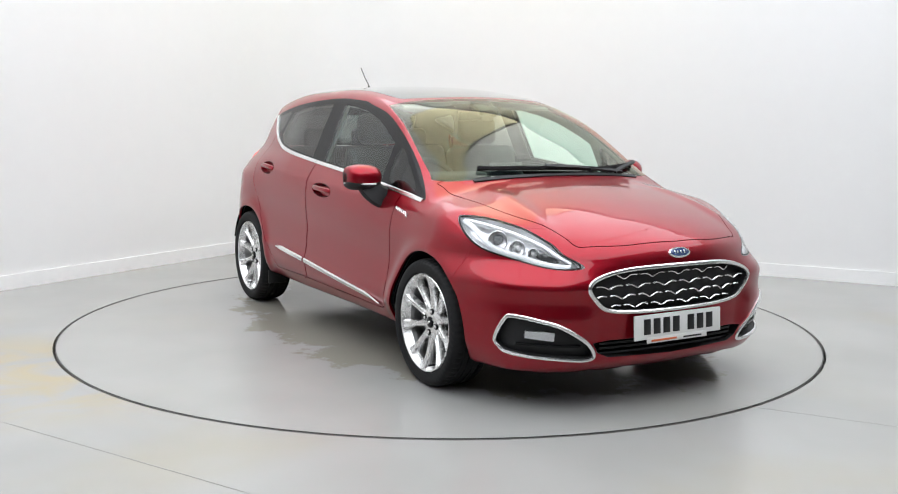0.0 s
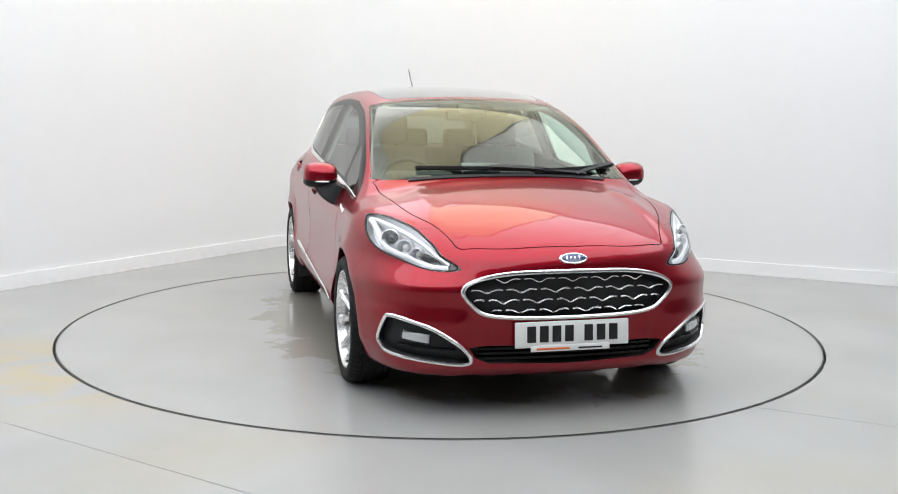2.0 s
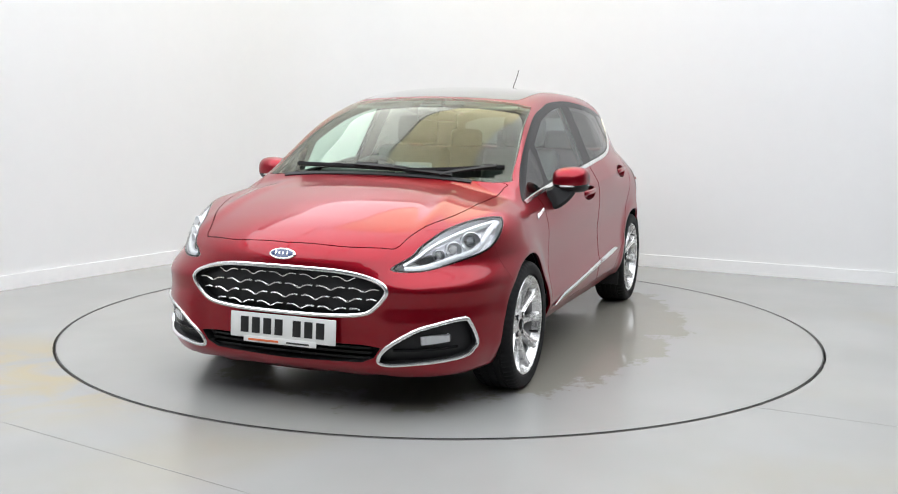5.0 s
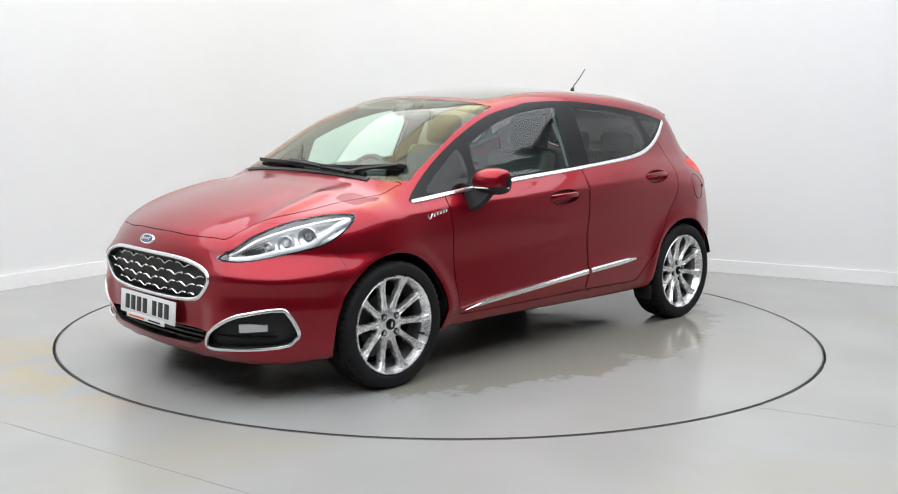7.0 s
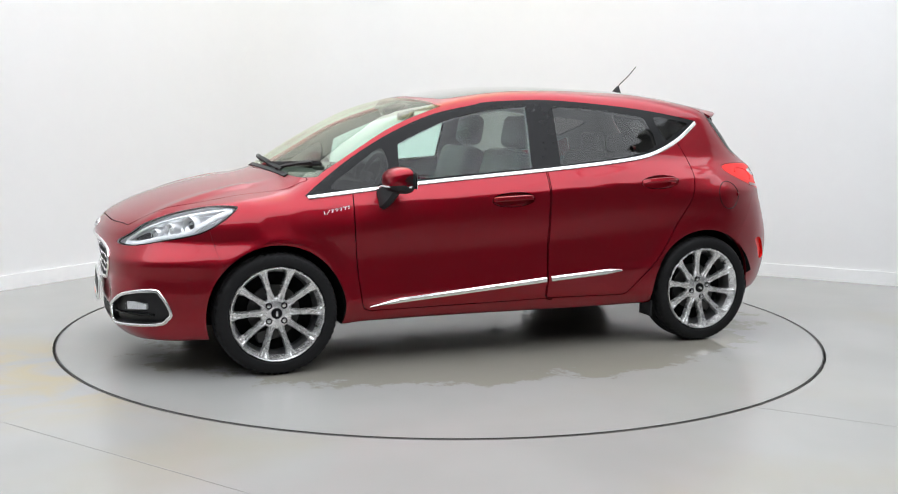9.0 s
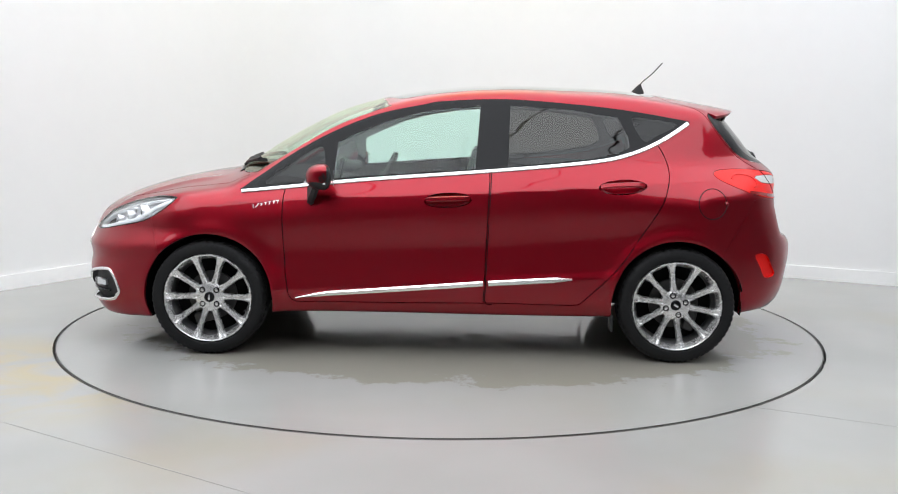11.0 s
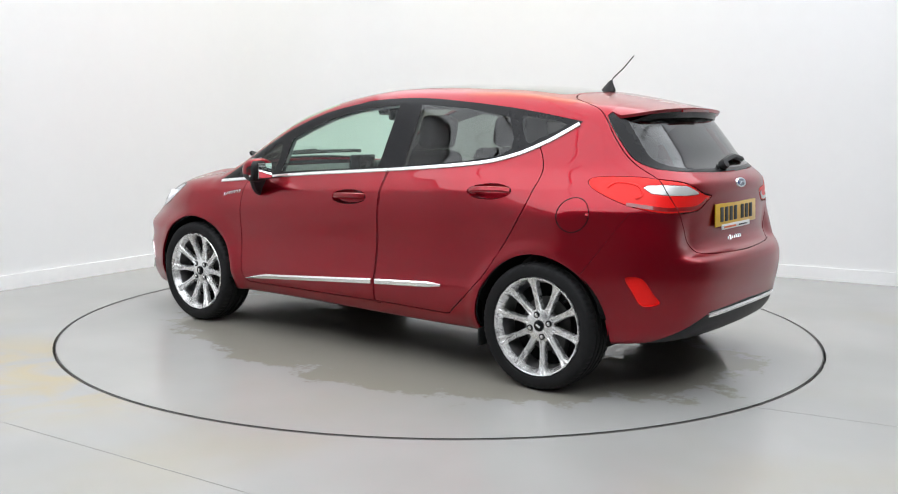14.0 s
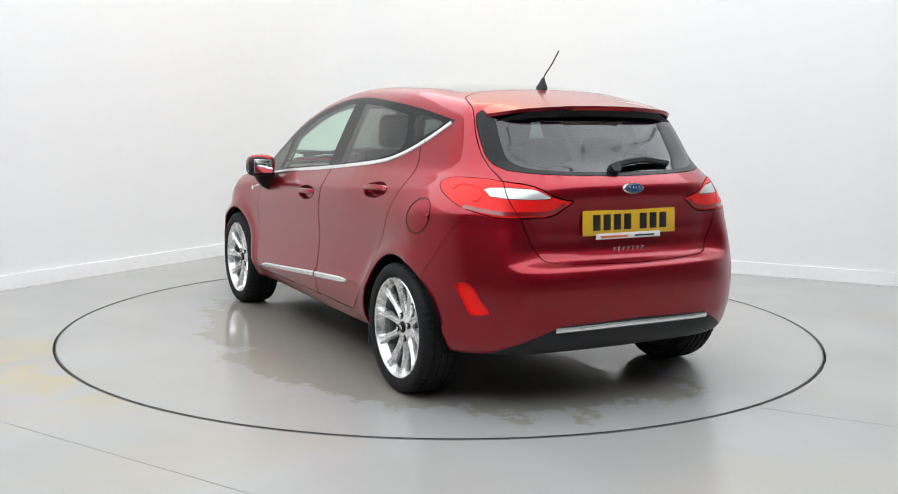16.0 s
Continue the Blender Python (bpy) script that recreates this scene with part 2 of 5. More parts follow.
def hall():
    r = 0.7
    a, b = CORNER + ALONG_L * r, CORNER + ALONG_R * r
    bend = []
    for i in range(17):
        w = i / 16
        bend.append((a * (1 - w) ** 2 + CORNER * 2 * w * (1 - w) + b * w * w).xy)
    end_l, end_r = CORNER + ALONG_L * REACH, CORNER + ALONG_R * REACH
    far = end_l + ALONG_R * REACH
    # the two seen walls and their rounded corner are one run
    wall_run("wall_north", [end_l.xy, *bend, end_r.xy], "plain white painted wall, curved in the corner")
    # unseen walls close the hall, coloured dark because its back is unlit
    wall_run("wall_south", [end_r.xy, far.xy], "plain unseen wall, its colour darkened for the unlit back of the hall", BACK_WALL)
    wall_run("wall_west", [far.xy, end_l.xy], "plain unseen wall, its colour darkened for the unlit back of the hall", BACK_WALL)
    wall_run("baseboard", [(CORNER + ALONG_L * (REACH - 0.05)).xy, *bend, (CORNER + ALONG_R * (REACH - 0.05)).xy], "white painted skirting board along the wall", SKIRT, 0.105, -0.002, 0.018)
    # floor sheet with a round opening for the turntable
    bm = bmesh.new()
    n, inside, rim = 160, 2.2655, []
    for i in range(n):
        w = 2 * math.pi * i / n
        rim.append((math.cos(w), math.sin(w)))
    rings = [[bm.verts.new((x * q, y * q, z)) for x, y in rim] for q, z in ((inside, -0.05), (inside, 0.0), (3.2, 0.0), (24.0, 0.0))]
    for u, v in zip(rings, rings[1:]):
        for i in range(n):
            bm.faces.new((u[i], u[(i + 1) % n], v[(i + 1) % n], v[i]))
    bmesh.ops.recalc_face_normals(bm, faces=bm.faces[:])
    tagged(part("floor", bm, FLOOR), "pale grey painted concrete floor with brown stains", "floor", kind="structure")
    bm = bmesh.new()
    bmesh.ops.create_circle(bm, cap_ends=True, radius=2.6, segments=64, matrix=pose(0, 0, -0.05))
    tagged(part("pit", bm, STEEL), "dark pit under the turntable", "pit", kind="structure")
    for name, a, c in (("floor_joint", (-5.0, -0.05), (0.35, -3.49)), ("floor_joint", (1.42, -1.755), (4.4, -3.26))):
        bm = sweep([(*a, 0.0), (*c, 0.0)], [(-0.002, -0.002), (0.002, -0.002), (0.002, 0.0008), (-0.002, 0.0008)])
        tagged(part(name, bm, JOINT), "fine joint line in the concrete floor", "floor joint", kind="structure")
    mid = (end_l + end_r) / 2
    ang = math.atan2(ALONG_R.y, ALONG_R.x)
    bm = box((REACH + 0.4, REACH + 0.4, 0.12), (mid.x, mid.y, HIGH + 0.06), turn=pose(0, 0, 0, 0, 0, math.degrees(ang)))
    tagged(part("ceiling", bm, CEILING), "plain white ceiling", "ceiling", kind="structure")


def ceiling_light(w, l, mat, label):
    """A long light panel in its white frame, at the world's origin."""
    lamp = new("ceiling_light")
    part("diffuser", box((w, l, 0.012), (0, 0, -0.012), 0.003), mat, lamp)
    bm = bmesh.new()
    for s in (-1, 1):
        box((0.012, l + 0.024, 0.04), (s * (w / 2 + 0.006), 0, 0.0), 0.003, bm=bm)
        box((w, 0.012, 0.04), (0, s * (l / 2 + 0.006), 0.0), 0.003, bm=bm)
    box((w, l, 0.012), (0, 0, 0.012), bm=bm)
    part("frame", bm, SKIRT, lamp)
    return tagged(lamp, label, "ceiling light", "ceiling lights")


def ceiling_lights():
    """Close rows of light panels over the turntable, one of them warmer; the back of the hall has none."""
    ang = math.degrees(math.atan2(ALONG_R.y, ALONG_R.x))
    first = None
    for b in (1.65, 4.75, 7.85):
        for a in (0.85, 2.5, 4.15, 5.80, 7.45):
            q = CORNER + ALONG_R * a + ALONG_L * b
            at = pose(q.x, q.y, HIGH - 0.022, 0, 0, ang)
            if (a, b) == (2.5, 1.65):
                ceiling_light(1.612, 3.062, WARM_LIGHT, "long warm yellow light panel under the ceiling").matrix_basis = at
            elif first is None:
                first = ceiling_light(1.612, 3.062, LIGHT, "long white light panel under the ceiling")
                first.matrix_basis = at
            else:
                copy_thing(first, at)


def turntable():
    top = new("turntable")
    bm = bmesh.new()
    bmesh.ops.create_circle(bm, cap_ends=True, radius=2.2535, segments=200)
    ring = list(bm.edges)
    down = bmesh.ops.extrude_edge_only(bm, edges=[e for e in ring if e.is_boundary])["geom"]
    for v in down:
        if isinstance(v, bmesh.types.BMVert):
            v.co.z -= 0.04
    bmesh.ops.recalc_face_normals(bm, faces=bm.faces[:])
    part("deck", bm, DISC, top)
    rim = [(2.250 * math.cos(2 * math.pi * i / 200), 2.250 * math.sin(2 * math.pi * i / 200), 0.0012) for i in range(200)]
    part("rim", sweep(rim, [(-0.003, 0), (0.003, 0), (0.003, 0.0015), (-0.003, 0.0015)], True), STEEL, top, "thin dark steel rim")
    return tagged(top, "round grey turntable deck flush in the floor, damp and stained", "turntable")


hall()
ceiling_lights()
deck = turntable()


# ---- the car's skin ----
def curve(*knots):
    """A smooth curve through (u, value) pairs, level beyond its ends."""
    k = sorted(knots)
    u = np.array([a for a, _ in k], float)
    v = np.array([b for _, b in k], float)
    s = np.diff(v) / np.diff(u)
    m = np.empty_like(v)
    m[1:-1] = (s[:-1] * np.diff(u)[1:] + s[1:] * np.diff(u)[:-1]) / (u[2:] - u[:-2])
    m[0], m[-1] = s[0], s[-1]

    def value(q):
        q = np.clip(q, u[0], u[-1])
        i = np.clip(np.searchsorted(u, q) - 1, 0, len(u) - 2)
        h = u[i + 1] - u[i]
        w = (q - u[i]) / h
        return ((2 * w**3 - 3 * w**2 + 1) * v[i] + (w**3 - 2 * w**2 + w) * h * m[i]
                + (3 * w**2 - 2 * w**3) * v[i + 1] + (w**3 - w**2) * h * m[i + 1])
    return value


def ramp(q, a, b):
    w = np.clip((q - a) / (b - a), 0, 1)
    return w * w * (3 - 2 * w)


def smax(a, b, k):
    h = np.clip(0.5 + 0.5 * (a - b) / k, 0, 1)
    return b + (a - b) * h + k * h * (1 - h)


AXLE, HUB, TYRE = 1.2465, 0.306, 0.309
top_line = curve((2.3, 0.50), (2.1, 0.70), (2.03, 0.755), (1.95, 0.79), (1.85, 0.827), (1.65, 0.89), (1.43, 0.938), (1.24, 0.972),
                 (1.17, 0.995), (1.08, 1.055), (0.95, 1.14), (0.8, 1.224), (0.6, 1.32), (0.4, 1.38), (0.18, 1.424),
                 (-0.04, 1.453), (-0.35, 1.468), (-0.65, 1.463), (-0.98, 1.448), (-1.2, 1.42), (-1.45, 1.378), (-1.7, 1.325), (-2.2, 1.2))
crown = curve((2.1, 0.30), (1.6, 0.165), (1.4, 0.145), (1.2, 0.16), (1.0, 0.19), (0.6, 0.15), (0.2, 0.11), (-0.5, 0.09), (-1.2, 0.10), (-1.8, 0.14))
plan_side = curve((2.1, 0.79), (1.9, 0.815), (1.75, 0.84), (1.5, 0.864), (1.25, 0.868), (0.9, 0.862), (0.3, 0.862), (-0.3, 0.865), (-0.9, 0.867),
                  (-1.25, 0.870), (-1.5, 0.858), (-1.75, 0.825), (-2.0, 0.78))
waist = curve((1.9, 0.88), (1.5, 0.905), (1.25, 0.90), (1.06, 0.887), (0.45, 0.942), (-0.26, 1.0), (-0.78, 1.045), (-1.3, 1.06), (-2.0, 1.06))
fall = curve((-0.6, 0.0), (-0.4, 0.0), (-0.25, 0.005), (-0.15, 0.018), (-0.07, 0.048), (0.0, 0.092), (0.1, 0.140), (0.2, 0.185), (0.3, 0.232), (0.4, 0.285), (0.6, 0.41))
tuck = curve((0.0, 0.16), (0.2, 0.065), (0.25, 0.04), (0.30, 0.014), (0.36, 0.0), (0.5, 0.003), (0.7, 0.0), (2.0, 0.0))
nose = curve((0.1, 1.90), (0.17, 1.97), (0.22, 2.015), (0.30, 2.032), (0.40, 2.035), (0.5, 2.045), (0.6, 2.058), (0.66, 2.060), (0.71, 2.045), (0.75, 2.02), (0.8, 1.96), (0.9, 1.80), (1.5, 0.8))
tail = curve((0.1, -1.70), (0.24, -1.84), (0.30, -1.90), (0.38, -1.935), (0.44, -1.946), (0.5, -1.958), (0.57, -1.964), (0.625, -1.955), (0.650, -1.938), (0.672, -1.892), (0.70, -1.868), (0.80, -1.855),
             (0.90, -1.865), (0.96, -1.878), (1.0, -1.868), (1.04, -1.825), (1.09, -1.762), (1.18, -1.685), (1.28, -1.60), (1.4, -1.50), (1.6, -1.34))
tail_side = curve((0.1, -1.70), (0.24, -1.84), (0.30, -1.90), (0.38, -1.935), (0.5, -1.955), (0.58, -1.955), (0.66, -1.940), (0.75, -1.915), (0.84, -1.886),
                  (0.90, -1.874), (0.96, -1.878), (1.0, -1.868), (1.04, -1.825), (1.09, -1.762), (1.18, -1.685), (1.28, -1.60), (1.4, -1.50), (1.6, -1.34))
floor_line = curve((2.1, 0.17), (1.6, 0.185), (1.3, 0.205), (0.9, 0.225), (-0.9, 0.235), (-1.3, 0.25), (-2.0, 0.27))
ridge_line = curve((1.6, 0.79), (0.8, 0.845), (-0.3, 0.895), (-1.0, 0.94), (-1.6, 0.975))


def half_width(x, z):
    d = z - waist(x)
    w = plan_side(x) - fall(d) - tuck(z)
    w -= 0.08 * (np.clip(-x - 0.6, 0, 2) / 0.75) ** 1.5 * ramp(d, -0.25, 0.0)
    doors = ramp(x, -1.5, -1.0) * (1 - ramp(x, 0.95, 1.35))
    r = ridge_line(x)
    w += 0.010 * np.exp(-np.sqrt((z - r) ** 2 + 0.008 ** 2) / 0.030) * ramp(x, -1.75, -1.2) * (1 - ramp(x, 0.9, 1.4))
    w -= 0.016 * np.exp(-((z - r + 0.27) / 0.13) ** 2) * doors
    w += 0.006 * np.exp(-((z - 0.40 + 0.06 * x) / 0.03) ** 2) * doors
    aft = ramp(-x, 1.50, 1.78)
    w += aft * (0.004 * np.exp(-((z - 0.615) / 0.045) ** 2) - 0.006 * np.exp(-((z - 0.520) / 0.035) ** 2))
    for ax in (AXLE, -AXLE):
        q = np.hypot(x - ax, z - HUB)
        w += 0.013 * np.exp(-((q - 0.36) / 0.045) ** 2)
    return w


def body(x, y, z):
    """Below zero inside the car's outer skin."""
    y = np.abs(y)
    side = y - half_width(x, z)
    lid = 0.012 * np.exp(-((y - 0.56 + 0.12 * (1.9 - x)) / 0.05) ** 2) * ramp(x, 1.15, 1.4) * (1 - ramp(x, 1.8, 2.0))
    over = z - (top_line(x) - crown(x) * y**2 - 0.2 * y**4 * (1 - ramp(x, 0.9, 1.3)) + lid)
    bow = 0.13 * y**2 * (1 + 2 * ramp(z, 0.55, 0.68)) + 0.9 * y**6
    bow = bow - 0.02 * ramp(y, 0.40, 0.52) * ramp(z, 0.22, 0.30) * (1 - ramp(z, 0.42, 0.50))
    ahead = x - (nose(z) - bow)
    bow = (0.10 * y**2 + 1.0 * y**6) * (1 + 1.2 * ramp(z, 0.86, 1.08))
    end = tail(z) + (tail_side(z) - tail(z)) * ramp(y, 0.45, 0.66)
    behind = (end + bow) - x
    k = 0.05 + 0.025 * ramp(x, 0.9, 1.5)
    m = smax(side, over, k)
    m = smax(m, ahead, 0.09)
    m = smax(m, behind, 0.07)
    return smax(m, floor_line(x) - z, 0.02)


def body_normal(p):
    e = 0.002
    x, y, z = p[:, 0], p[:, 1], p[:, 2]
    g = np.stack([body(x + e, y, z) - body(x - e, y, z), body(x, y + e, z) - body(x, y - e, z), body(x, y, z + e) - body(x, y, z - e)], 1)
    return g / np.maximum(np.linalg.norm(g, axis=1, keepdims=True), 1e-9)


def first_hit(o, v, reach, steps=90, out=False):
    """Where rays o + s v first cross the skin, from inside or (out) from outside."""
    sign = -1.0 if out else 1.0
    grid = np.linspace(0, reach, steps + 1)
    first = np.empty(len(o), int)
    for i in range(0, len(o), 4000):
        q = o[i:i + 4000, None, :] + v[i:i + 4000, None, :] * grid[None, :, None]
        beyond = sign * body(q[..., 0], q[..., 1], q[..., 2]) > 0
        first[i:i + 4000] = np.maximum(np.where(beyond.any(1), beyond.argmax(1), steps), 1)
    s0, s1 = grid[first - 1], grid[first]
    for _ in range(20):
        s = (s0 + s1) / 2
        q = o + v * s[:, None]
        beyond = sign * body(q[:, 0], q[:, 1], q[:, 2]) > 0
        s1 = np.where(beyond, s, s1)
        s0 = np.where(beyond, s0, s)
    return o + v * ((s0 + s1) / 2)[:, None]


def skin_half():
    """The left half of the outer skin as a grid of quads, found along rays from a spine."""
    rays = [(1.35, a) for a in np.linspace(0, 90, 62)[:-1]] + [(x, 90) for x in np.linspace(1.35, -1.25, 131)] + [(-1.25, a) for a in np.linspace(90, 180, 62)[1:]]
    el = np.concatenate([np.linspace(-89.99, -30, 22), np.linspace(-30, 89.999, 106)[1:]])
    nu, nv = len(rays), len(el)
    sx = np.repeat([r[0] for r in rays], nv)
    az = np.radians(np.repeat([r[1] for r in rays], nv))
    e = np.radians(np.tile(el, nu))
    o = np.stack([sx, np.zeros_like(sx), np.full_like(sx, 0.62)], 1)
    v = np.stack([np.cos(az) * np.cos(e), np.sin(az) * np.cos(e), np.sin(e)], 1)
    p = first_hit(o, v, 1.4, 70)
    p[:, 1] = np.maximum(p[:, 1], 0)
    p[p[:, 1] < 0.0006, 1] = 0
    bm = bmesh.new()
    vs = [bm.verts.new(q) for q in p]
    for i in range(nu - 1):
        for j in range(nv - 1):
            bm.faces.new((vs[i * nv + j], vs[(i + 1) * nv + j], vs[(i + 1) * nv + j + 1], vs[i * nv + j + 1]))
    bmesh.ops.remove_doubles(bm, verts=bm.verts[:], dist=0.0004)
    bmesh.ops.dissolve_degenerate(bm, edges=bm.edges[:], dist=0.0003)
    return bm


PLANES = {"side": (0, 2, (0, 1, 0)), "front": (1, 2, (1, 0, 0)), "top": (0, 1, (0, 0, 1))}


def rounded(points, closed=True, n=4):
    """A smooth line through plan points."""
    p = [np.array(q, float) for q in points]
    out = []
    m = len(p)
    for i in range(m if closed else m - 1):
        if closed:
            a, b, c, d = p[i - 1], p[i], p[(i + 1) % m], p[(i + 2) % m]
        else:
            a, b, c, d = p[max(i - 1, 0)], p[i], p[i + 1], p[min(i + 2, m - 1)]
        for k in range(n):
            t = k / n
            out.append(0.5 * (2 * b + (c - a) * t + (2 * a - 5 * b + 4 * c - d) * t * t + (3 * b - a - 3 * c + d) * t**3))
    if not closed:
        out.append(p[-1])
    return [tuple(q) for q in out]


def ring(cx, cz, r, n=72):
    return [(cx + r * math.cos(2 * math.pi * i / n), cz + r * math.sin(2 * math.pi * i / n)) for i in range(n)]


def within(poly, q):
    x, y = q[:, 0], q[:, 1]
    odd = np.zeros(len(q), bool)
    for (x0, y0), (x1, y1) in zip(poly, poly[1:] + poly[:1]):
        if y0 != y1:
            odd ^= ((y0 > y) != (y1 > y)) & (x < (x1 - x0) * (y - y0) / (y1 - y0) + x0)
    return odd


def on_skin(points, way):
    """Points of the skin, with normals, met from outside: way is front, rear, left or top; points in that way's plane."""
    q = np.array(points, float)
    one = np.ones(len(q))
    o, v = {"front": ((3 * one, q[:, 0], q[:, 1]), (-1, 0, 0)), "rear": ((-3 * one, q[:, 0], q[:, 1]), (1, 0, 0)),
            "left": ((q[:, 0], 2 * one, q[:, 1]), (0, -1, 0)), "top": ((q[:, 0], q[:, 1], 2.5 * one), (0, 0, -1))}[way]
    p = first_hit(np.stack(o, 1), np.tile(np.array(v, float), (len(q), 1)), 3.2, 110, True)
    return p, body_normal(p)


# shut lines and openings: plane, part of the car (low and high x, low z), outline
HEADLIGHT = rounded([(1.972, 0.648), (1.905, 0.700), (1.84, 0.748), (1.70, 0.802), (1.55, 0.835), (1.45, 0.840), (1.425, 0.828), (1.50, 0.765), (1.61, 0.705), (1.79, 0.663), (1.915, 0.638)])
GRILLE = rounded([(0, 0.646), (0.252, 0.639), (0.41, 0.609), (0.476, 0.564), (0.432, 0.497), (0.37, 0.459), (0.22, 0.444), (0, 0.441)], False)
FOG = rounded([(0.432, 0.263), (0.474, 0.320), (0.583, 0.393), (0.66, 0.420), (0.745, 0.437), (0.768, 0.418), (0.788, 0.335), (0.778, 0.298), (0.740, 0.268), (0.575, 0.251), (0.464, 0.243)], n=3)
LOW_GRILLE = [(-0.02, 0.322), (0.36, 0.326), (0.445, 0.318), (0.415, 0.272), (0.36, 0.248), (-0.02, 0.236)]
SCREEN = rounded([(-0.02, 1.386), (0.237, 1.380), (0.44, 1.365), (0.545, 1.345), (0.578, 1.322), (0.636, 1.178), (0.678, 1.008), (0.668, 0.968), (0.37, 0.985), (-0.02, 0.994)], False)
BONNET = rounded([(2.010, -0.02), (1.988, 0.243), (1.935, 0.42), (1.905, 0.478), (1.83, 0.505), (1.65, 0.585), (1.48, 0.635), (1.27, 0.662), (1.10, 0.680), (1.055, 0.662), (1.155, 0.37), (1.205, -0.02)], False)
GLAZING_LOW = [(1.075, 0.874), (0.80, 0.903), (0.40, 0.945), (-0.26, 1.0), (-0.78, 1.052), (-0.99, 1.095), (-1.16, 1.166), (-1.315, 1.262)]
GLAZING = rounded(GLAZING_LOW, False) + rounded([(-1.325, 1.272), (-1.02, 1.322), (-0.72, 1.355), (-0.33, 1.380), (0.0, 1.366), (0.12, 1.345), (0.36, 1.292), (0.60, 1.195), (0.81, 1.078), (0.97, 0.968), (1.085, 0.884)], False)
QUARTER_FRONT = rounded([(0.95, 0.915), (0.665, 0.944), (0.655, 1.115), (0.80, 1.035)], n=5)
PANE_FRONT = [(0.585, 0.950), (0.570, 1.140), (0.45, 1.197), (0.30, 1.260), (0.12, 1.306), (-0.05, 1.332), (-0.195, 1.343), (-0.172, 1.010), (0.2, 0.982)]
PANE_REAR = [(-0.355, 1.346), (-0.345, 1.024), (-0.76, 1.068), (-0.93, 1.100), (-0.99, 1.135), (-0.985, 1.19), (-0.93, 1.290), (-0.66, 1.328)]
QUARTER_REAR = rounded([(-1.005, 1.287), (-1.065, 1.165), (-1.13, 1.19), (-1.25, 1.256), (-1.1, 1.285)], n=3)
DOOR_FRONT = rounded([(0.835, 0.95), (0.850, 0.80), (0.840, 0.56), (0.82, 0.36), (0.80, 0.305)], False) + rounded([(0.77, 0.292), (-0.20, 0.302), (-0.226, 0.32), (-0.238, 0.62), (-0.248, 0.87), (-0.252, 1.02)], False)
DOOR_REAR = [(-0.258, 1.02), (-0.252, 0.87), (-0.242, 0.62), (-0.230, 0.32), (-0.238, 0.304), (-0.70, 0.298)] + rounded([(-0.735, 0.305), (-0.93, 0.50), (-1.03, 0.645), (-1.13, 0.80), (-1.175, 0.90), (-1.195, 1.02), (-1.16, 1.12), (-1.10, 1.2)], False)
LAMP_REAR = rounded([(0.745, 0.985), (0.70, 1.022), (0.62, 1.024), (0.578, 1.014), (0.484, 0.997), (0.402, 0.952), (0.345, 0.938), (0.312, 0.930), (0.345, 0.908), (0.415, 0.868), (0.552, 0.863), (0.646, 0.866), (0.73, 0.894), (0.756, 0.936)], n=3)
LAMP_WHITE = [(0.652, 0.978), (0.635, 0.988), (0.59, 0.990), (0.490, 0.985), (0.470, 0.978), (0.418, 0.950), (0.424, 0.945), (0.50, 0.942), (0.585, 0.944), (0.645, 0.953)]
TAILGATE = rounded([(-0.02, 1.424), (0.30, 1.412), (0.455, 1.391), (0.535, 1.352), (0.575, 1.25), (0.592, 1.15), (0.590, 1.063), (0.583, 1.012), (0.590, 0.949), (0.556, 0.865), (0.505, 0.754), (0.465, 0.690), (0.43, 0.672), (0.322, 0.663), (-0.02, 0.655)], False)
REAR_FRAME = rounded([(-0.02, 1.345), (0.40, 1.335), (0.52, 1.318), (0.562, 1.272), (0.580, 1.14), (0.566, 1.080), (0.50, 1.054), (0.28, 1.042), (-0.02, 1.037)], False)
REAR_PANE = rounded([(-0.02, 1.315), (0.46, 1.305), (0.502, 1.27), (0.520, 1.14), (0.508, 1.095), (0.45, 1.068), (0.28, 1.056), (-0.02, 1.052)], False)
REFLECTOR = rounded([(0.783, 0.576), (0.745, 0.576), (0.715, 0.51), (0.690, 0.462), (0.74, 0.450), (0.765, 0.51)], n=3)
DIFFUSER = [(-0.02, 0.412), (0.40, 0.400), (0.514, 0.350), (0.62, 0.300), (0.70, 0.255), (0.70, 0.1), (-0.02, 0.1)]
ROOF = rounded([(0.335, -0.02), (0.325, 0.25), (0.275, 0.42), (0.22, 0.475), (0.0, 0.490), (-0.6, 0.485), (-1.02, 0.47), (-1.14, 0.44), (-1.165, 0.3), (-1.18, -0.02)], False)
NOSE_SPLIT = [(1.40, 0.10), (1.49, 0.50), (1.545, 0.66), (1.58, 0.80), (2.4, 0.80), (2.4, 0.10)]
TAIL_SPLIT = [(-1.47, 0.575), (-1.555, 0.70), (-1.615, 0.80), (-1.655, 0.866), (-2.2, 0.866), (-2.2, 0.1), (-1.36, 0.1), (-1.36, 0.5)]
